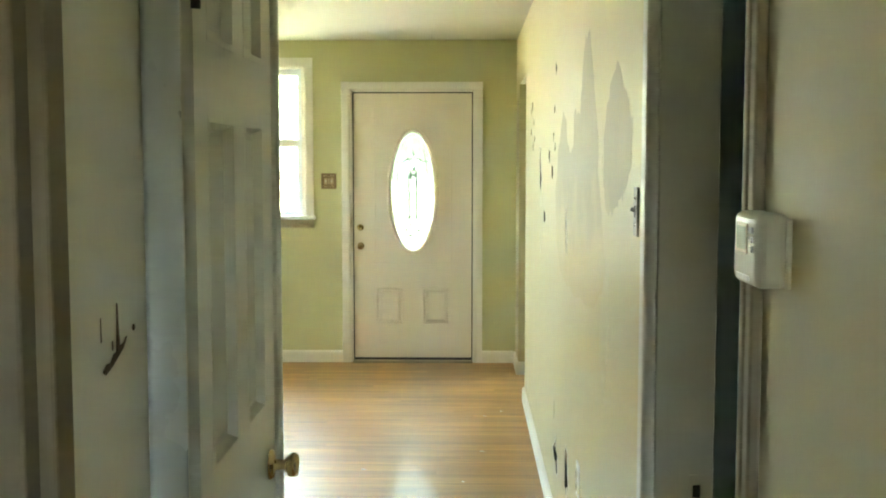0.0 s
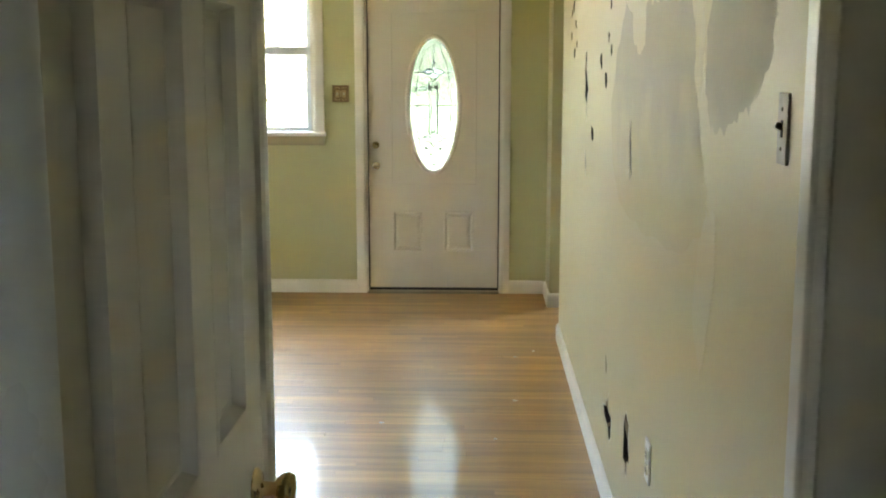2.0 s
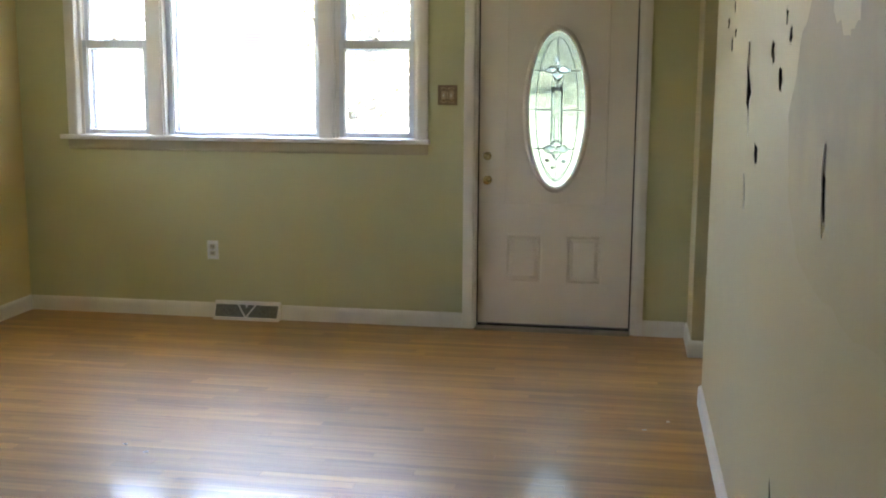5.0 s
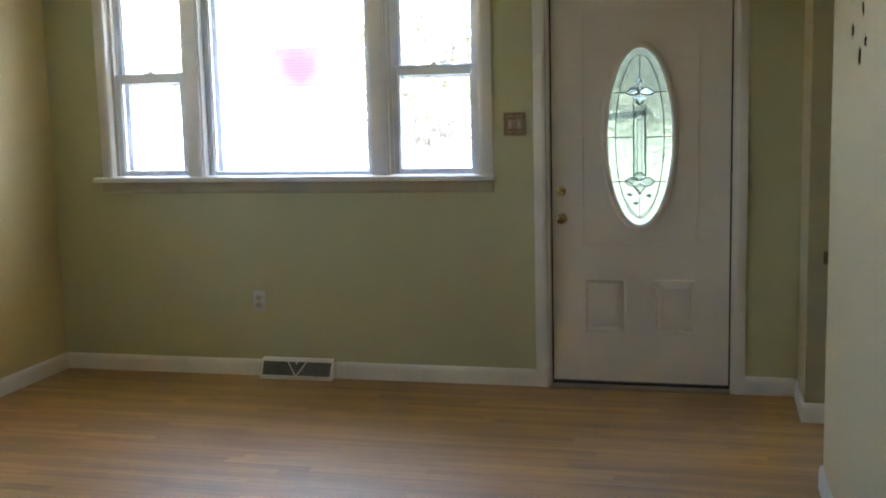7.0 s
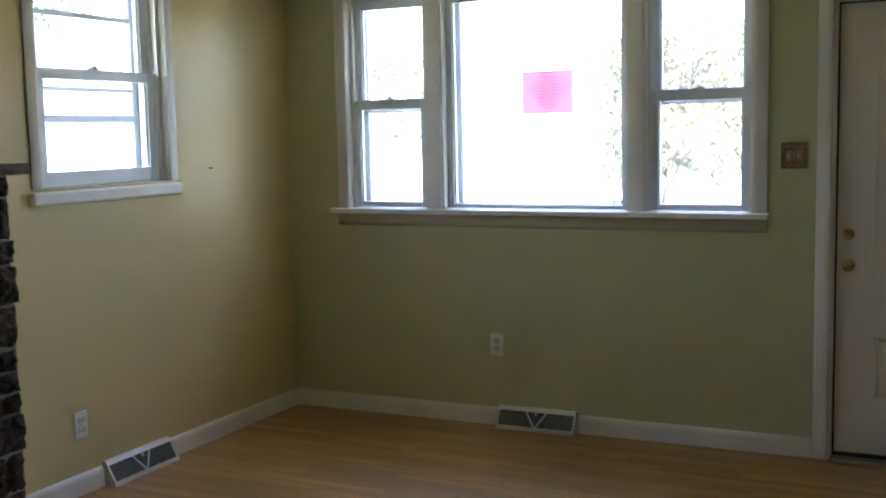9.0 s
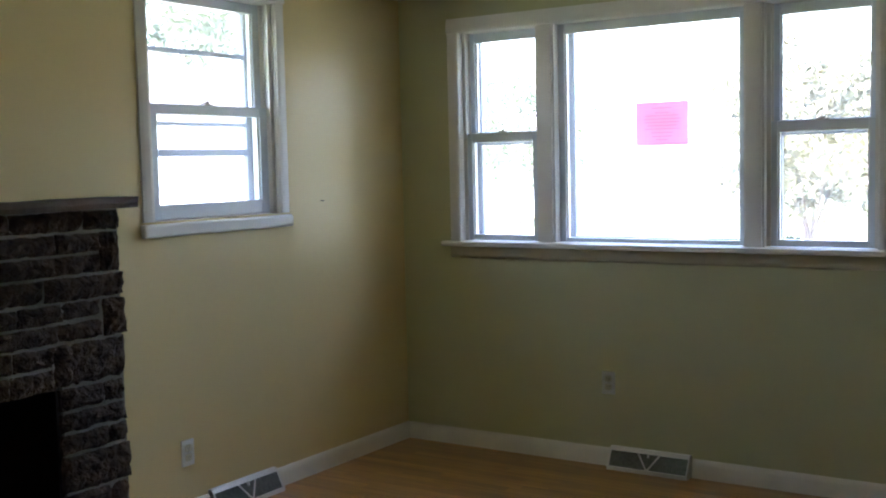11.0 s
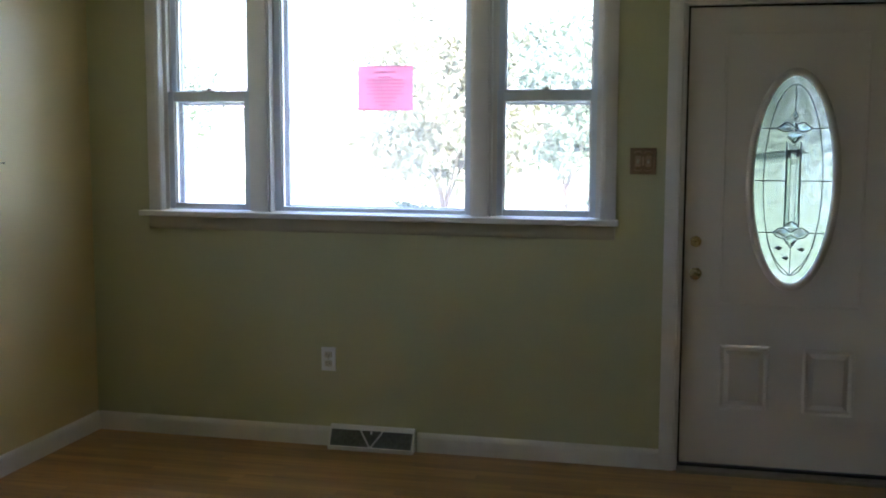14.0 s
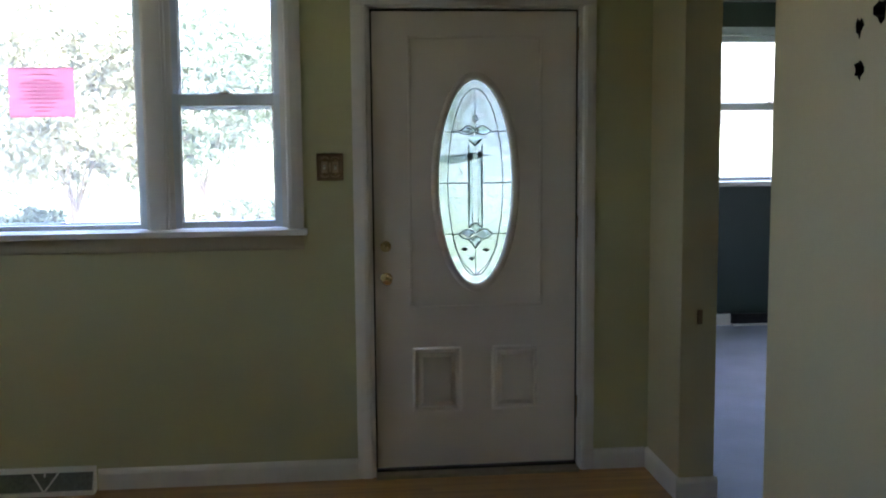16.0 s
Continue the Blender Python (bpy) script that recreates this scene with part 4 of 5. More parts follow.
gouge("gouge", [(-6.907, 1.372), (-6.905, 1.345), (-6.901, 1.325), (-6.902, 1.314), (-6.911, 1.310), (-6.909, 1.335)])
gouge("gouge", [(-6.962, 1.296), (-6.948, 1.303), (-6.935, 1.302), (-6.922, 1.311), (-6.905, 1.312), (-6.90, 1.318), (-6.885, 1.318), (-6.872, 1.325), (-6.886, 1.313), (-6.905, 1.306), (-6.93, 1.297), (-6.955, 1.291)])
gouge("gouge", [(-6.846, 1.333), (-6.840, 1.336), (-6.837, 1.331), (-6.843, 1.328)])
gouge("gouge", [(-6.967, 1.362), (-6.966, 1.362), (-6.965, 1.332), (-6.9665, 1.332)], 0.001)
gouge("gouge", [(-6.927, 1.326), (-6.924, 1.328), (-6.922, 1.318), (-6.926, 1.316)], 0.001)


# ---- plates, outlets, thermostat ----
def outlet(loc, rz, label, slots=True):
    o = thing("outlet", loc, label, "outlet", "wall outlets")
    o.rotation_euler.z = radians(rz)
    part("plate", box(-0.036, 0.036, -0.006, 0.0, -0.058, 0.058, 0.003), WHITEP, o)
    for z in (0.021, -0.021):
        f = part("receptacle", moved(box(-0.017, 0.017, -0.0085, -0.005, -0.014, 0.014, 0.004), Matrix.Translation((0, 0, z))), PLASTIC, o)
        for x, h in ((-0.0065, 0.0045), (0.0065, 0.0055)):
            part("slot", box(x - 0.0012, x + 0.0012, -0.0092, -0.0084, z - h + 0.002, z + h + 0.002), DARK, f)
        part("earth_hole", moved(turned([(0.0005, 0), (0.0025, 0), (0.0025, -0.0008), (0.0005, -0.0008)], "y", 10), Matrix.Translation((0, -0.0084, z - 0.008))), DARK, f)
    part("screw", moved(turned([(0.0005, 0), (0.003, 0), (0.003, -0.001), (0.0005, -0.0012)], "y", 10), Matrix.Translation((0, -0.006, 0))), STEEL, o)
    return o


outlet((-1.645, 0, 0.424), 0, "white duplex outlet on the green wall")
outlet((XL, -1.680, 0.305), 90, "white duplex outlet on the yellow wall")
outlet((XR, -4.68, 0.487), -90, "white duplex outlet on the damaged cream wall")

sw = thing("bronze_switch_plate", (-0.178, 0, 1.386), "square ornate bronze double switch plate", "switch plate")
part("plate", box(-0.057, 0.057, -0.005, 0, -0.058, 0.058, 0.003), COPPER, sw)
part("rim", boxes((-0.057, 0.057, -0.009, -0.004, 0.048, 0.058), (-0.057, 0.057, -0.009, -0.004, -0.058, -0.048), (-0.057, -0.047, -0.009, -0.004, -0.048, 0.048), (0.047, 0.057, -0.009, -0.004, -0.048, 0.048), bevel=0.003), COPPER, sw, "raised beaded bronze rim")
for x in (-0.023, 0.023):
    t = part("toggle", moved(box(-0.005, 0.005, -0.02, -0.004, -0.007, 0.007, 0.002), Matrix.Translation((x, 0, 0.004)) @ Matrix.Rotation(radians(25), 4, "X")), PLASTIC, sw, "ivory toggle")
    part("toggle_slot", box(x - 0.013, x + 0.013, -0.0068, -0.0049, -0.024, 0.024, 0.0008), TAN, sw, "worn pale bronze switch face")
    for z in (-0.03, 0.03):
        part("screw", moved(turned([(0.0005, 0), (0.0035, 0), (0.003, -0.002), (0.0005, -0.0025)], "y", 10), Matrix.Translation((x, -0.0048, z))), BRASS, sw)

for z, up in ((0.040, 1), (-0.040, -1)):
    for x in (-0.022, 0.022):
        curl = ring_tube([(x + 0.016 * math.cos(math.pi * k / 8), -0.0055, z - 0.006 * up + up * 0.009 * math.sin(math.pi * k / 8)) for k in range(9)], 0.0022, False)
        part("scroll", curl, TAN, sw, "worn pale bronze scroll")
part("medallion", box(-0.005, 0.005, -0.0075, -0.0045, -0.02, 0.02, 0.002), TAN, sw, "worn pale bronze boss")

ssw = thing("steel_switch_plate", (XR, -5.842, 1.436), "bent steel toggle switch plate at the doorway corner", "switch plate")
ssw.rotation_euler.z = radians(-90)
part("plate", box(-0.026, 0.026, -0.005, 0.0, -0.054, 0.054, 0.002), PLATE, ssw)
part("toggle_slot", box(-0.006, 0.006, -0.0058, -0.0048, -0.013, 0.013), DARK, ssw)
part("toggle", moved(box(-0.004, 0.004, -0.016, -0.004, -0.005, 0.005, 0.002), Matrix.Rotation(radians(-25), 4, "X")), STEEL, ssw, "tarnished toggle")
for z in (-0.03, 0.03):
    part("screw", moved(turned([(0.0005, 0), (0.0035, 0), (0.003, -0.002), (0.0005, -0.0025)], "y", 10), Matrix.Translation((0, -0.005, z))), STEEL, ssw)

th = thing("thermostat", (1.272, -6.812, 1.434), "ivory wall thermostat with a small grey display", "thermostat")
th.rotation_euler.z = radians(-90)
part("body", box(-0.060, 0.060, -0.044, 0.0, -0.048, 0.048, 0.013, 4), PLASTIC, th)
d = part("display_frame", box(-0.036, 0.018, -0.0455, -0.0435, -0.006, 0.034, 0.0007), STEEL, th, "grey display bezel")
part("display", box(-0.031, 0.012, -0.0462, -0.0454, -0.001, 0.029), mat("grey_display", (0.22, 0.24, 0.21), 0.25, var=0.05, bump=0), d, "dull grey green display")
for z in (0.026, 0.014, 0.002):
    part("button", box(0.028, 0.044, -0.0465, -0.0435, z - 0.004, z + 0.004, 0.001), WHITEP, th)
part("lever", box(-0.03, 0.03, -0.0465, -0.0435, -0.041, -0.033, 0.001), WHITEP, th)
part("base_plate", box(-0.064, 0.064, -0.006, 0.0, -0.047, 0.042, 0.002), PLASTIC, th)


# ---- floor registers ----
GRILLE = mat("register_mesh", (0.22, 0.22, 0.19), 0.6, 0.5, var=0.4, scale=60, fine=260, bump=0.6, dist=0.002)


def register(loc, rz, width, label):
    h, d0, d1 = 0.108, 0.072, 0.02
    r = thing("floor_register", loc, label, "register", "floor registers")
    r.rotation_euler.z = radians(rz)
    bm = profile_run([(0, 0), (d0, 0), (d0, 0.018), (d0 - 0.006, 0.018), (d0 - 0.012, 0.0185), (d0 - 0.012, 0.004), (0, 0.004)], width)
    part("bottom_rail", bm, TRIM, r)
    part("top_rail", profile_run([(0, h), (d1, h), (d1 + 0.012, h - 0.016), (d1 + 0.004, h - 0.02), (0, h - 0.012)], width), TRIM, r)
    for x in (0, width - 0.008):
        part("end_cap", moved(profile_run([(0, 0.0), (d0 - 0.001, 0.0), (d0 - 0.001, 0.018), (d1, h - 0.001), (0, h - 0.001)], 0.008), Matrix.Translation((x, 0, 0))), TRIM, r)
    sx, sz = d0 - 0.01 - (d1 + 0.006), h - 0.016 - 0.018
    g = moved(box(0.008, width - 0.008, -0.001, 0.001, 0, math.hypot(sx, sz)), Matrix.Translation((0, -(d0 - 0.012), 0.016)) @ Matrix.Rotation(-math.atan2(sx, sz), 4, "X"))
    gob = part("grille", g, GRILLE, r, "dusty dark metal mesh")
    tilt = Matrix.Translation((0, -(d0 - 0.004), 0.016)) @ Matrix.Rotation(-math.atan2(sx, sz), 4, "X")
    L = math.hypot(sx, sz)
    nb = 34
    bm = bmesh.new()
    for i in range(nb):
        x = 0.012 + (width - 0.024) * i / (nb - 1)
        add_box(bm, x - 0.0012, x + 0.0012, 0.003, 0.007, 0, L)
    tagged(part("grating", moved(bm, tilt), GRILLE, r), kind="stuff")
    for s in (-1, 1):
        c = width / 2
        bar = moved(box(-0.0035, 0.0035, -0.003, 0.003, 0, math.hypot(0.055, L)), tilt @ Matrix.Translation((c, 0, 0)) @ Matrix.Rotation(s * math.atan2(0.055, L), 4, "Y"))
        part("v_bar", bar, TRIM, r, "white V-shaped bar")
    part("lever", moved(box(-0.003, 0.003, -0.012, 0.002, 0, 0.02, 0.001), tilt @ Matrix.Translation((width / 2, 0, L * 0.8))), TRIM, r)
    return r


register((-1.63, 0, 0), 0, 0.418, "white metal baseboard register with V bars on the green wall")
register((XL, -1.565, 0), 90, 0.43, "white metal baseboard register with V bars on the yellow wall")

# ---- fireplace ----
FX = XL + 0.12
FIRE0, FIRE1, PIER = -3.55, -2.085, -2.398
FTOP, FOPEN = 1.396, 0.722
fire = thing("fireplace", (XL, -2.81, 0), "rough split-stone fireplace with a black firebox and slab mantel", "fireplace")
fire_off = Matrix.Translation((-XL, 2.81, 0))
core = boxes((XL, FX - 0.022, FIRE0 + 0.01, -3.255, 0.0, FTOP), (XL, FX - 0.022, PIER + 0.014, FIRE1 - 0.006, 0.0, FTOP), (XL, FX - 0.022, -3.255, PIER + 0.014, FOPEN + 0.03, FTOP))
core_ob = part("mortar_core", moved(core, fire_off), MORTAR, fire, "pale mortar between the stones")
fb_rows = ((XL - 0.55, XL - 0.52, -3.26, -2.38, -0.02, 0.755), (XL - 0.55, FX - 0.035, -3.26, -3.235, -0.02, 0.755), (XL - 0.55, FX - 0.035, -2.405, -2.38, -0.02, 0.755), (XL - 0.55, FX - 0.035, -3.235, -2.405, 0.725, 0.755), (XL - 0.55, FX - 0.035, -3.235, -2.405, -0.02, 0.003))
for row in fb_rows:
    part("firebox_panel", moved(box(*row), fire_off), DARK, fire, "black firebox panel")


def rough_slab(x0, x1, y0, y1, z0, z1, seed, face, amp, nx=5, nz=2):
    """A stone: a block whose outer face is broken and uneven and whose edges wander a little."""
    r = random.Random(seed)
    bm = bmesh.new()
    grid = []
    for j in range(nz + 1):
        row = []
        for i in range(nx + 1):
            edge = i in (0, nx) or j in (0, nz)
            y = y0 + (y1 - y0) * i / nx + r.uniform(-0.004, 0.004)
            z = z0 + (z1 - z0) * j / nz + r.uniform(-0.003, 0.003)
            row.append(bm.verts.new((x1 - (r.uniform(0.4, 1.0) * amp if edge else r.uniform(-0.5, 0.35) * amp), y, z)))
        grid.append(row)
    for j in range(nz):
        for i in range(nx):
            bm.faces.new((grid[j][i], grid[j][i + 1], grid[j + 1][i + 1], grid[j + 1][i]))
    ring = grid[0] + [grid[j][nx] for j in range(1, nz)] + grid[nz][::-1] + [grid[j][0] for j in range(nz - 1, 0, -1)]
    back = [bm.verts.new((x0, v.co.y, v.co.z)) for v in ring]
    k = len(ring)
    for i in range(k):
        bm.faces.new((ring[i], back[i], back[(i + 1) % k], ring[(i + 1) % k]))
    bmesh.ops.recalc_face_normals(bm, faces=bm.faces)
    return bm


rs = random.Random(11)
seed = 0


def lay(y0, y1, z0, z1, ragged=False):
    global seed
    seed += 1
    w = y1 - y0
    part("stone", moved(rough_slab(FX - 0.07, FX + rs.uniform(-0.006, 0.010), y0 + 0.003, y1 - 0.003 + (rs.uniform(-0.012, 0.010) if ragged else 0), z0 + 0.006, z1 - 0.006, seed, "x", 0.028, max(5, min(14, int(w / 0.024))), 4 if z1 - z0 < 0.1 else 6), fire_off), STONE, fire)


def course(y0, y1, z0, z1, first=None):
    """One row of stones, laid from the window end; first is the width of the stone at that end."""
    y = y1
    while y > y0 + 0.005:
        w = first or rs.uniform(0.15, 0.34)
        first = None
        if y - w - y0 < 0.10:
            w = y - y0
        lay(y - w, y, z0, z1, y == y1 and y1 == FIRE1)
        y -= w


# rows over the opening: heights, and whether a tall stone closes two rows at the end
course(FIRE0, FIRE1, 1.312, FTOP, 0.17)
lay(FIRE1 - 0.10, FIRE1, 1.149, 1.312, True)
course(FIRE0, FIRE1 - 0.10, 1.230, 1.312, 0.20)
course(FIRE0, FIRE1 - 0.10, 1.149, 1.230, 0.21)
course(FIRE0, FIRE1, 1.052, 1.149, 0.36)
lay(FIRE1 - 0.10, FIRE1, 0.897, 1.052, True)
course(FIRE0, FIRE1 - 0.10, 0.975, 1.052, 0.19)
course(FIRE0, FIRE1 - 0.10, 0.897, 0.975, 0.21)
lay(PIER - 0.02, FIRE1, FOPEN + 0.006, 0.897, True)
course(FIRE0, PIER - 0.02, 0.812, 0.897)
course(FIRE0, PIER - 0.02, FOPEN, 0.812)
# the two piers beside the opening
for ya, yb in ((PIER, FIRE1), (FIRE0, -3.24)):
    course(ya, yb, 0.636, FOPEN + 0.006, 0.11)
    course(ya, yb, 0.552, 0.636, 0.22)
    course(ya, yb, 0.467, 0.552, 0.10)
    course(ya, yb, 0.318, 0.467, 0.40)
    lay(yb - 0.10, yb, 0.16, 0.318, yb == FIRE1)
    course(ya, yb - 0.10, 0.245, 0.318, 0.3)
    course(ya, yb - 0.10, 0.16, 0.245, 0.12)
    course(ya, yb, 0.004, 0.16, 0.18)
part("mantel", moved(rough_slab(XL, XL + 0.19, -3.62, -2.05, FTOP + 0.001, 1.438, 77, "x", 0.012, 18, 2), fire_off), mat("mantel_stone", (0.11, 0.074, 0.05), 0.75, var=0.4, scale=7, fine=50, bump=0.6, dist=0.008), fire, "rough brown stone mantel slab")

# small nail left in the yellow wall
nail = thing("nail", (XL, -0.72, 1.37), "small dark nail in the yellow wall", "nail")
part("shank", turned([(0.0005, 0), (0.0015, 0), (0.0015, 0.018), (0.0005, 0.018)], "x", 8), BLACKM, nail)
part("head", turned([(0.0005, 0.018), (0.004, 0.018), (0.004, 0.020), (0.0005, 0.0205)], "x", 10), BLACKM, nail)

# flakes of plaster on the floor
for i, (x, y) in enumerate([(-1.0, -2.4), (-1.12, -2.33), (0.95, -2.55), (0.85, -3.1), (0.98, -1.75), (1.08, -1.62), (0.35, -2.9)]):
    r = random.Random(i)
    f = thing("plaster_flake", (x, y, 0.0), "tiny white plaster flake on the oak floor", "debris", "plaster flakes")
    bm = bmesh.new()
    n = 6
    low = [bm.verts.new((r.uniform(0.006, 0.014) * math.cos(k * 1.047), r.uniform(0.004, 0.010) * math.sin(k * 1.047), 0.0)) for k in range(n)]
    top = [bm.verts.new((v.co.x * 0.8, v.co.y * 0.8, r.uniform(0.002, 0.005))) for v in low]
    bm.faces.new(low[::-1])
    bm.faces.new(top)
    for k in range(n):
        bm.faces.new((low[k], low[(k + 1) % n], top[(k + 1) % n], top[k]))
    part("flake", bm, PUTTY, f)


# ---- outdoors ----
ZG = -0.75
ground = structure("ground", boxes((-400, 400, -400, 400, ZG - 0.5, ZG)), GRASS, "lawn around the house", "ground")
road = structure("road", box(-120, 120, 15, 22, ZG, ZG + 0.02), ROADM, "pale concrete street", "road")
drive = structure("driveway", box(-9, -4.2, 0.6, 15, ZG, ZG + 0.02), ROADM, "pale concrete driveway", "driveway")
walkway = structure("walkway", boxes((0.0, 1.0, 1.6, 15, ZG, ZG + 0.025), (-0.3, 1.22, 0.2, 1.6, ZG, -0.08)), ROADM, "concrete front step and path", "path")


def leaf_cloud(centre, size, count, seed, leaf=0.11):
    r = random.Random(seed)
    verts, faces = [], []
    clumps = []
    for _ in range(max(6, count // 130)):
        u = Vector((r.gauss(0, 1), r.gauss(0, 1), r.gauss(0, 1))).normalized() * r.uniform(0.45, 1.0)
        clumps.append((Vector((u.x * size[0], u.y * size[1], u.z * size[2])), r.uniform(0.16, 0.34) * max(size)))
    for i in range(count):
        c, s = clumps[r.randrange(len(clumps))]
        p = Vector(centre) + c + Vector((r.gauss(0, 0.5), r.gauss(0, 0.5), r.gauss(0, 0.4))) * s
        a = Vector((r.uniform(-1, 1), r.uniform(-1, 1), r.uniform(-1, 1))).normalized()
        b = a.cross(Vector((r.uniform(-1, 1), r.uniform(-1, 1), r.uniform(-1, 1)))).normalized()
        k = leaf * r.uniform(0.6, 1.3)
        n = len(verts)
        verts += [p - a * k, p + b * k * 0.45, p + a * k, p - b * k * 0.45]
        faces.append((n, n + 1, n + 2, n + 3))
    me = bpy.data.meshes.new("crown")
    me.from_pydata([tuple(v) for v in verts], [], faces)
    return me


def limb(bm, a, b, r0, r1, sides=7):
    a, b = Vector(a), Vector(b)
    d = (b - a).normalized()
    u = d.orthogonal().normalized()
    w = d.cross(u)
    ra = [bm.verts.new(a + r0 * (math.cos(2 * math.pi * k / sides) * u + math.sin(2 * math.pi * k / sides) * w)) for k in range(sides)]
    rb = [bm.verts.new(b + r1 * (math.cos(2 * math.pi * k / sides) * u + math.sin(2 * math.pi * k / sides) * w)) for k in range(sides)]
    for k in range(sides):
        bm.faces.new((ra[k], ra[(k + 1) % sides], rb[(k + 1) % sides], rb[k]))
    bm.faces.new(rb)


def tree(x, y, height, spread, count, seed, material, label, fork=0.35):
    r = random.Random(seed)
    t = thing("tree", (x, y, ZG), label, "tree", "trees outside")
    bm = bmesh.new()
    th_ = height * fork
    limb(bm, (0, 0, -0.1), (r.uniform(-0.1, 0.1), 0, th_), 0.035 * height * 0.5, 0.026 * height * 0.5)
    for k in range(7):
        a = 2 * math.pi * k / 7 + r.uniform(-0.3, 0.3)
        mid = Vector((math.cos(a) * spread * 0.35, math.sin(a) * spread * 0.35, th_ + (height - th_) * r.uniform(0.25, 0.45)))
        end = Vector((math.cos(a + 0.2) * spread * 0.8, math.sin(a + 0.2) * spread * 0.8, th_ + (height - th_) * r.uniform(0.55, 0.9)))
        limb(bm, (0, 0, th_ * r.uniform(0.7, 1.0)), mid, 0.012 * height * 0.5, 0.008 * height * 0.5)
        limb(bm, mid, end, 0.008 * height * 0.5, 0.003 * height * 0.5)
    part("trunk", bm, BARK, t)
    me = leaf_cloud((0, 0, th_ + (height - th_) * 0.55), (spread, spread, (height - th_) * 0.5), count, seed + 50, 0.012 * height + 0.05)
    me.materials.append(material)
    c = new("crown", me)
    c.parent = t
    return t


tree(-4.7, 15.5, 4.3, 1.75, 9000, 1, LEAFY, "yellowing garden tree with several thin trunks", 0.22)
tree(-3.0, 20.5, 4.8, 2.0, 7000, 2, LEAF, "green garden tree by the street", 0.2)
tree(-0.4, 26.0, 5.6, 3.0, 9000, 3, LEAF, "green tree across the street", 0.25)
tree(-19.5, 31.0, 5.6, 3.2, 6000, 4, LEAF, "low green tree beyond the driveway", 0.2)
tree(-25.0, 34.0, 6.0, 3.4, 6000, 5, LEAF, "low green tree beyond the driveway", 0.2)
tree(-19.0, 9.5, 8.5, 3.4, 5200, 6, LEAF, "green tree beside the house", 0.45)
tree(-24.0, 16.5, 9.0, 3.8, 5200, 7, LEAF, "green tree beside the house", 0.45)
tree(6.5, 24.0, 5.5, 2.4, 4200, 8, LEAF, "green tree across the street", 0.25)


def bush(x, y, s, seed, material, label):
    b = thing("bush", (x, y, ZG), label, "bush", "bushes outside")
    me = leaf_cloud((0, 0, s * 0.55), (s, s, s * 0.5), 2200, seed, 0.07)
    me.materials.append(material)
    c = new("leaves", me)
    c.parent = b
    bm = bmesh.new()
    r = random.Random(seed)
    for k in range(6):
        limb(bm, (0, 0, -0.05), (r.uniform(-s, s) * 0.6, r.uniform(-s, s) * 0.6, s * 0.8), 0.03, 0.01, 5)
    part("stems", bm, BARK, b)


bush(-1.6, 16.2, 0.9, 31, LEAF, "low green bush by the street")
bush(-2.6, 14.6, 0.8, 32, LEAFY, "yellow green bush by the street")
bush(-5.6, 16.5, 0.8, 33, LEAF, "low green bush by the street")


def house(x, y, w, d, h, rz, label):
    t = thing("house", (x, y, ZG), label, "house", "houses across the street")
    t.rotation_euler.z = radians(rz)
    part("wall", box(0, w, 0, d, 0, h), SIDING, t)
    bm = bmesh.new()
    pts = [(-0.4, -0.4, h), (w + 0.4, -0.4, h), (w + 0.4, d + 0.4, h), (-0.4, d + 0.4, h), (-0.4, d / 2, h + 1.9), (w + 0.4, d / 2, h + 1.9)]
    v = [bm.verts.new(p) for p in pts]
    for f in ((0, 1, 5, 4), (2, 3, 4, 5), (0, 4, 3), (1, 2, 5), (0, 3, 2, 1)):
        bm.faces.new([v[i] for i in f])
    part("roof", bm, ROOFM, t)
    for k in range(4):
        cx = w * (k + 0.6) / 4.4
        wd = part("window", boxes((cx - 0.55, cx + 0.55, -0.06, 0.02, 1.2, 1.27), (cx - 0.55, cx + 0.55, -0.06, 0.02, 2.43, 2.5), (cx - 0.55, cx - 0.48, -0.06, 0.02, 1.27, 2.43), (cx + 0.48, cx + 0.55, -0.06, 0.02, 1.27, 2.43), (cx - 0.48, cx + 0.48, -0.05, 0.02, 1.82, 1.88)), TRIM, t)
        part("pane", box(cx - 0.48, cx + 0.48, -0.03, 0.01, 1.27, 2.43), ALU, wd)
    part("door", box(w * 0.5 - 0.02, w * 0.5 + 0.9, -0.05, 0.02, 0.0, 2.1), BROWN, t)


house(-30, 41, 15, 9, 3.2, 4, "white low house with a grey roof across the street")
house(3, 52, 14, 9, 3.2, -6, "white low house with a grey roof across the street")
house(-22, -2, 9, 12, 3.2, 0, "white neighbouring house beside the driveway")

line = thing("power_line", (-14, -22, ZG), "two dark overhead cables between wooden poles", "power line")
for y in (0, 120):
    part("pole", moved(turned([(0.0005, -0.2), (0.15, -0.2), (0.11, 8.2), (0.0005, 8.2)], "z", 12), Matrix.Translation((0.01 * y, y, 0))), BARK, line)
for dx, z in ((0.12, 7.0), (-0.12, 6.2)):
    part("cable", ring_tube([(dx + 0.12 * i, 12 * i, z - 0.6 + 0.024 * (i - 5) ** 2) for i in range(11)], 0.012, False, 5), BLACKM, line)

# ---- oak floor strips, laid last ----
STRIP = 0.0572


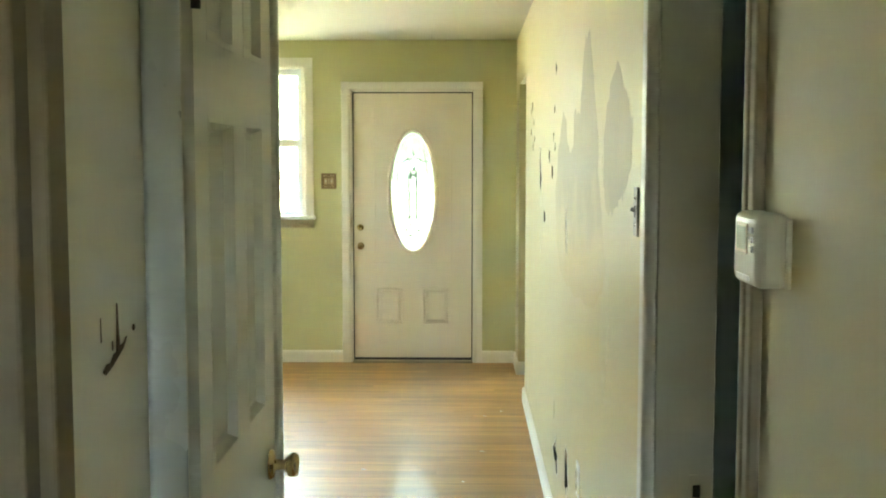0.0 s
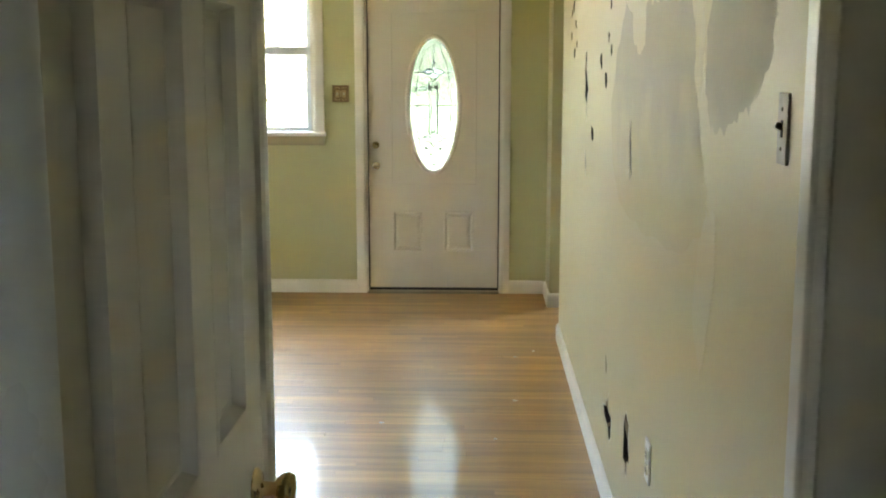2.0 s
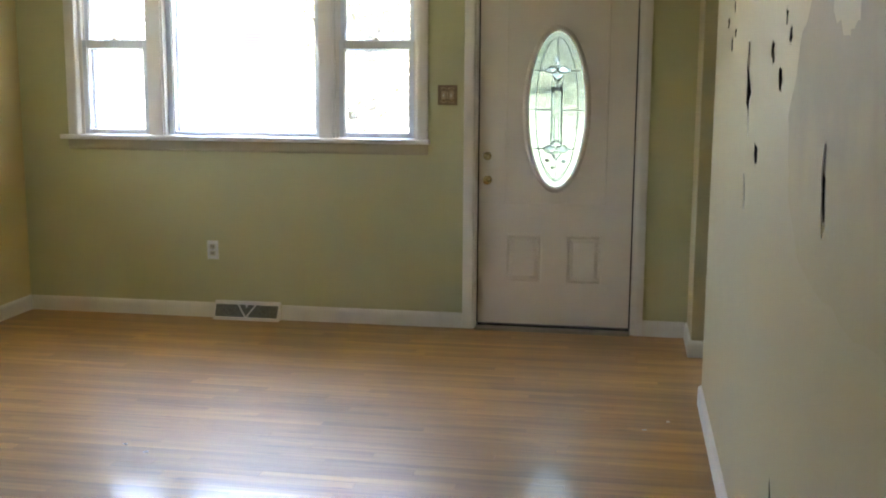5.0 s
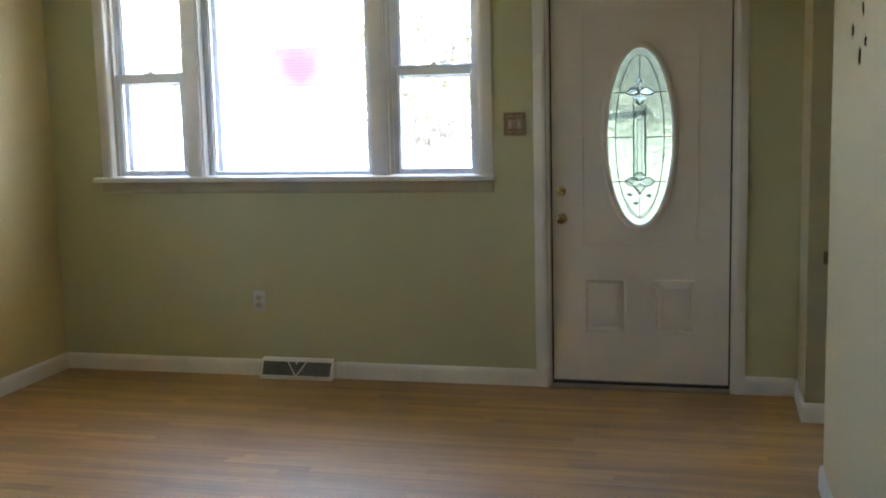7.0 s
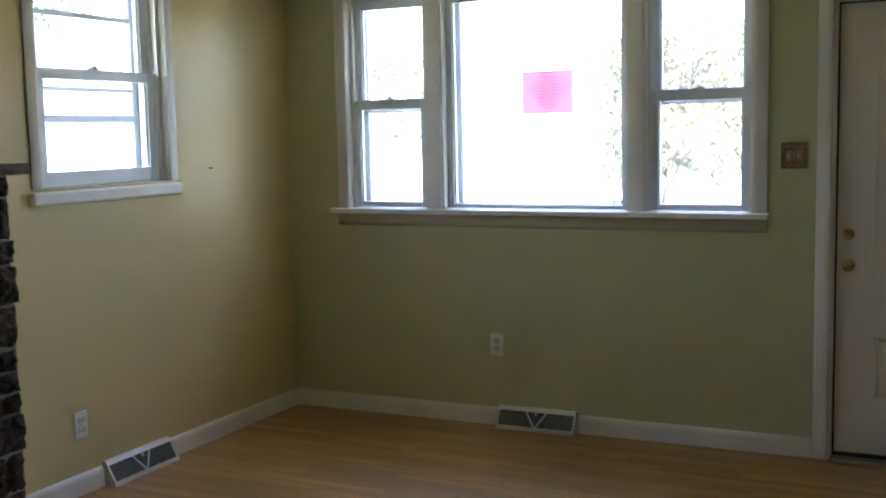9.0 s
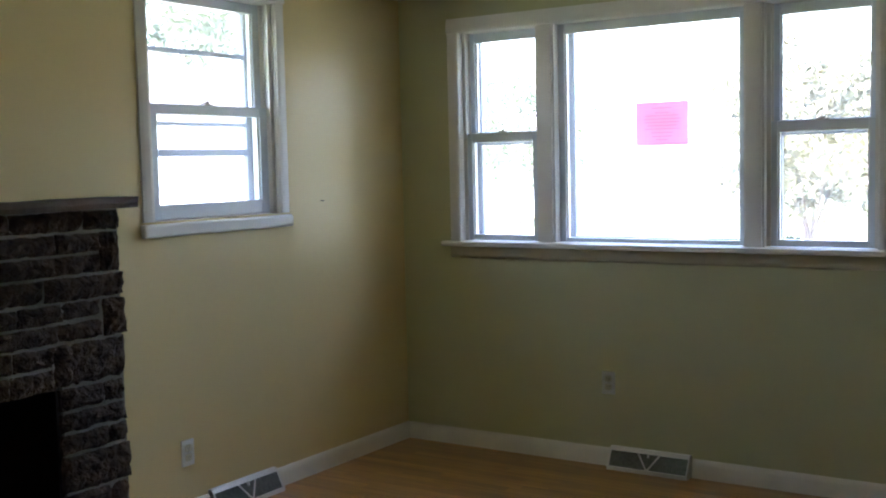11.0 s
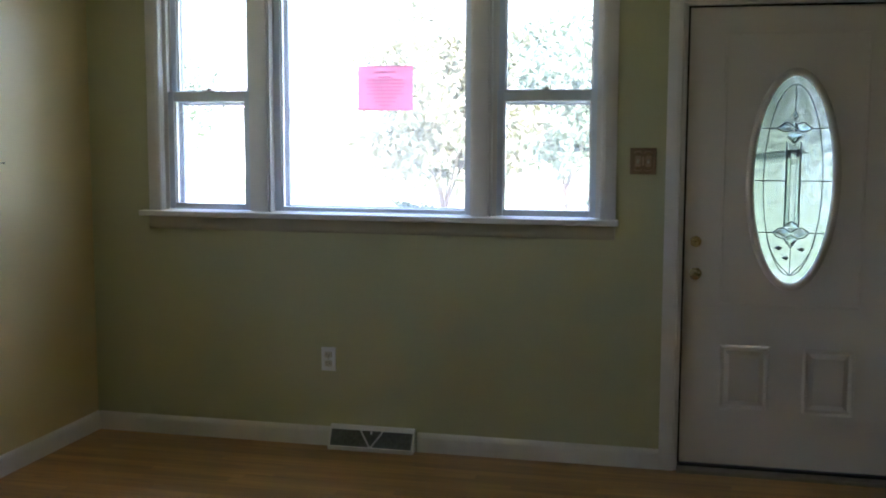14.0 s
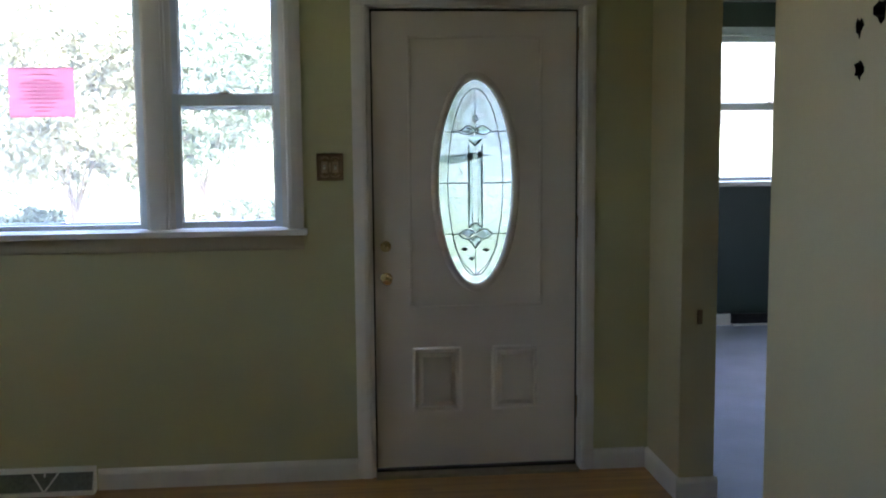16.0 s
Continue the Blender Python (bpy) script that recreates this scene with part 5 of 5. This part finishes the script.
def strip_mesh(length):
    me = bpy.data.meshes.new("floorboard")
    g, t, b = 0.0006, 0.0, -0.02
    w = STRIP / 2 - 0.0001
    c = 0.0003
    l2 = length / 2 - 0.0005
    v = [(-l2, -w, b), (l2, -w, b), (l2, w, b), (-l2, w, b), (-l2, -w, t - c), (l2, -w, t - c), (l2, w, t - c), (-l2, w, t - c), (-l2 + g, -w + c, t), (l2 - g, -w + c, t), (l2 - g, w - c, t), (-l2 + g, w - c, t)]
    f = [(0, 1, 5, 4), (1, 2, 6, 5), (2, 3, 7, 6), (3, 0, 4, 7), (4, 5, 9, 8), (5, 6, 10, 9), (6, 7, 11, 10), (7, 4, 8, 11), (8, 9, 10, 11)]
    return v, f, me


rb = random.Random(21)
LENGTHS = [0.45, 0.6, 0.75, 0.9, 1.05, 1.2, 1.4, 1.6]
shared = {}
rest_v, rest_f = [], []
count = 0
y = -STRIP / 2
while y > -9.55:
    x0, x1 = (XL, XR) if y > YB else (XH, XR + 0.16)
    if -1.32 < y < -0.46:
        x1 = XR + WT - 0.02
    if y < -6.0:
        x1 = 1.272
    x = x0
    first = True
    while x < x1 - 1e-4:
        ln = rb.choice(LENGTHS)
        if first:
            ln = rb.uniform(0.2, 1.2)
            first = False
        if x1 - (x + ln) < 0.3:
            ln = x1 - x
        near = -4.05 < y < -0.75 and count < 300
        if near:
            key = round(ln, 3)
            if key not in shared:
                v, f, me = strip_mesh(ln)
                me.from_pydata(v, [], f)
                me.materials.append(FLOORW)
                shared[key] = me
            ob = new("floorboard", shared[key])
            ob.location = (x + ln / 2, y, rb.uniform(-0.0004, 0.0))
            ob.rotation_euler.x = radians(rb.gauss(0, 0.10))
            ob.rotation_euler.y = radians(rb.gauss(0, 0.02))
            ob.parent = floor
            count += 1
        else:
            v, f, me = strip_mesh(ln)
            bpy.data.meshes.remove(me)
            n = len(rest_v)
            dz, sl = rb.uniform(-0.0004, 0.0), math.tan(radians(rb.gauss(0, 0.10)))
            rest_v += [(a + x + ln / 2, b + y, c + dz + b * sl) for a, b, c in v]
            rest_f += [tuple(i + n for i in q) for q in f]
        x += ln
    y -= STRIP
me = bpy.data.meshes.new("floorboards")
me.from_pydata(rest_v, [], rest_f)
me.materials.append(FLOORW)
fb_rest = new("floorboards", me)
fb_rest.parent = floor
tagged(fb_rest, kind="stuff")
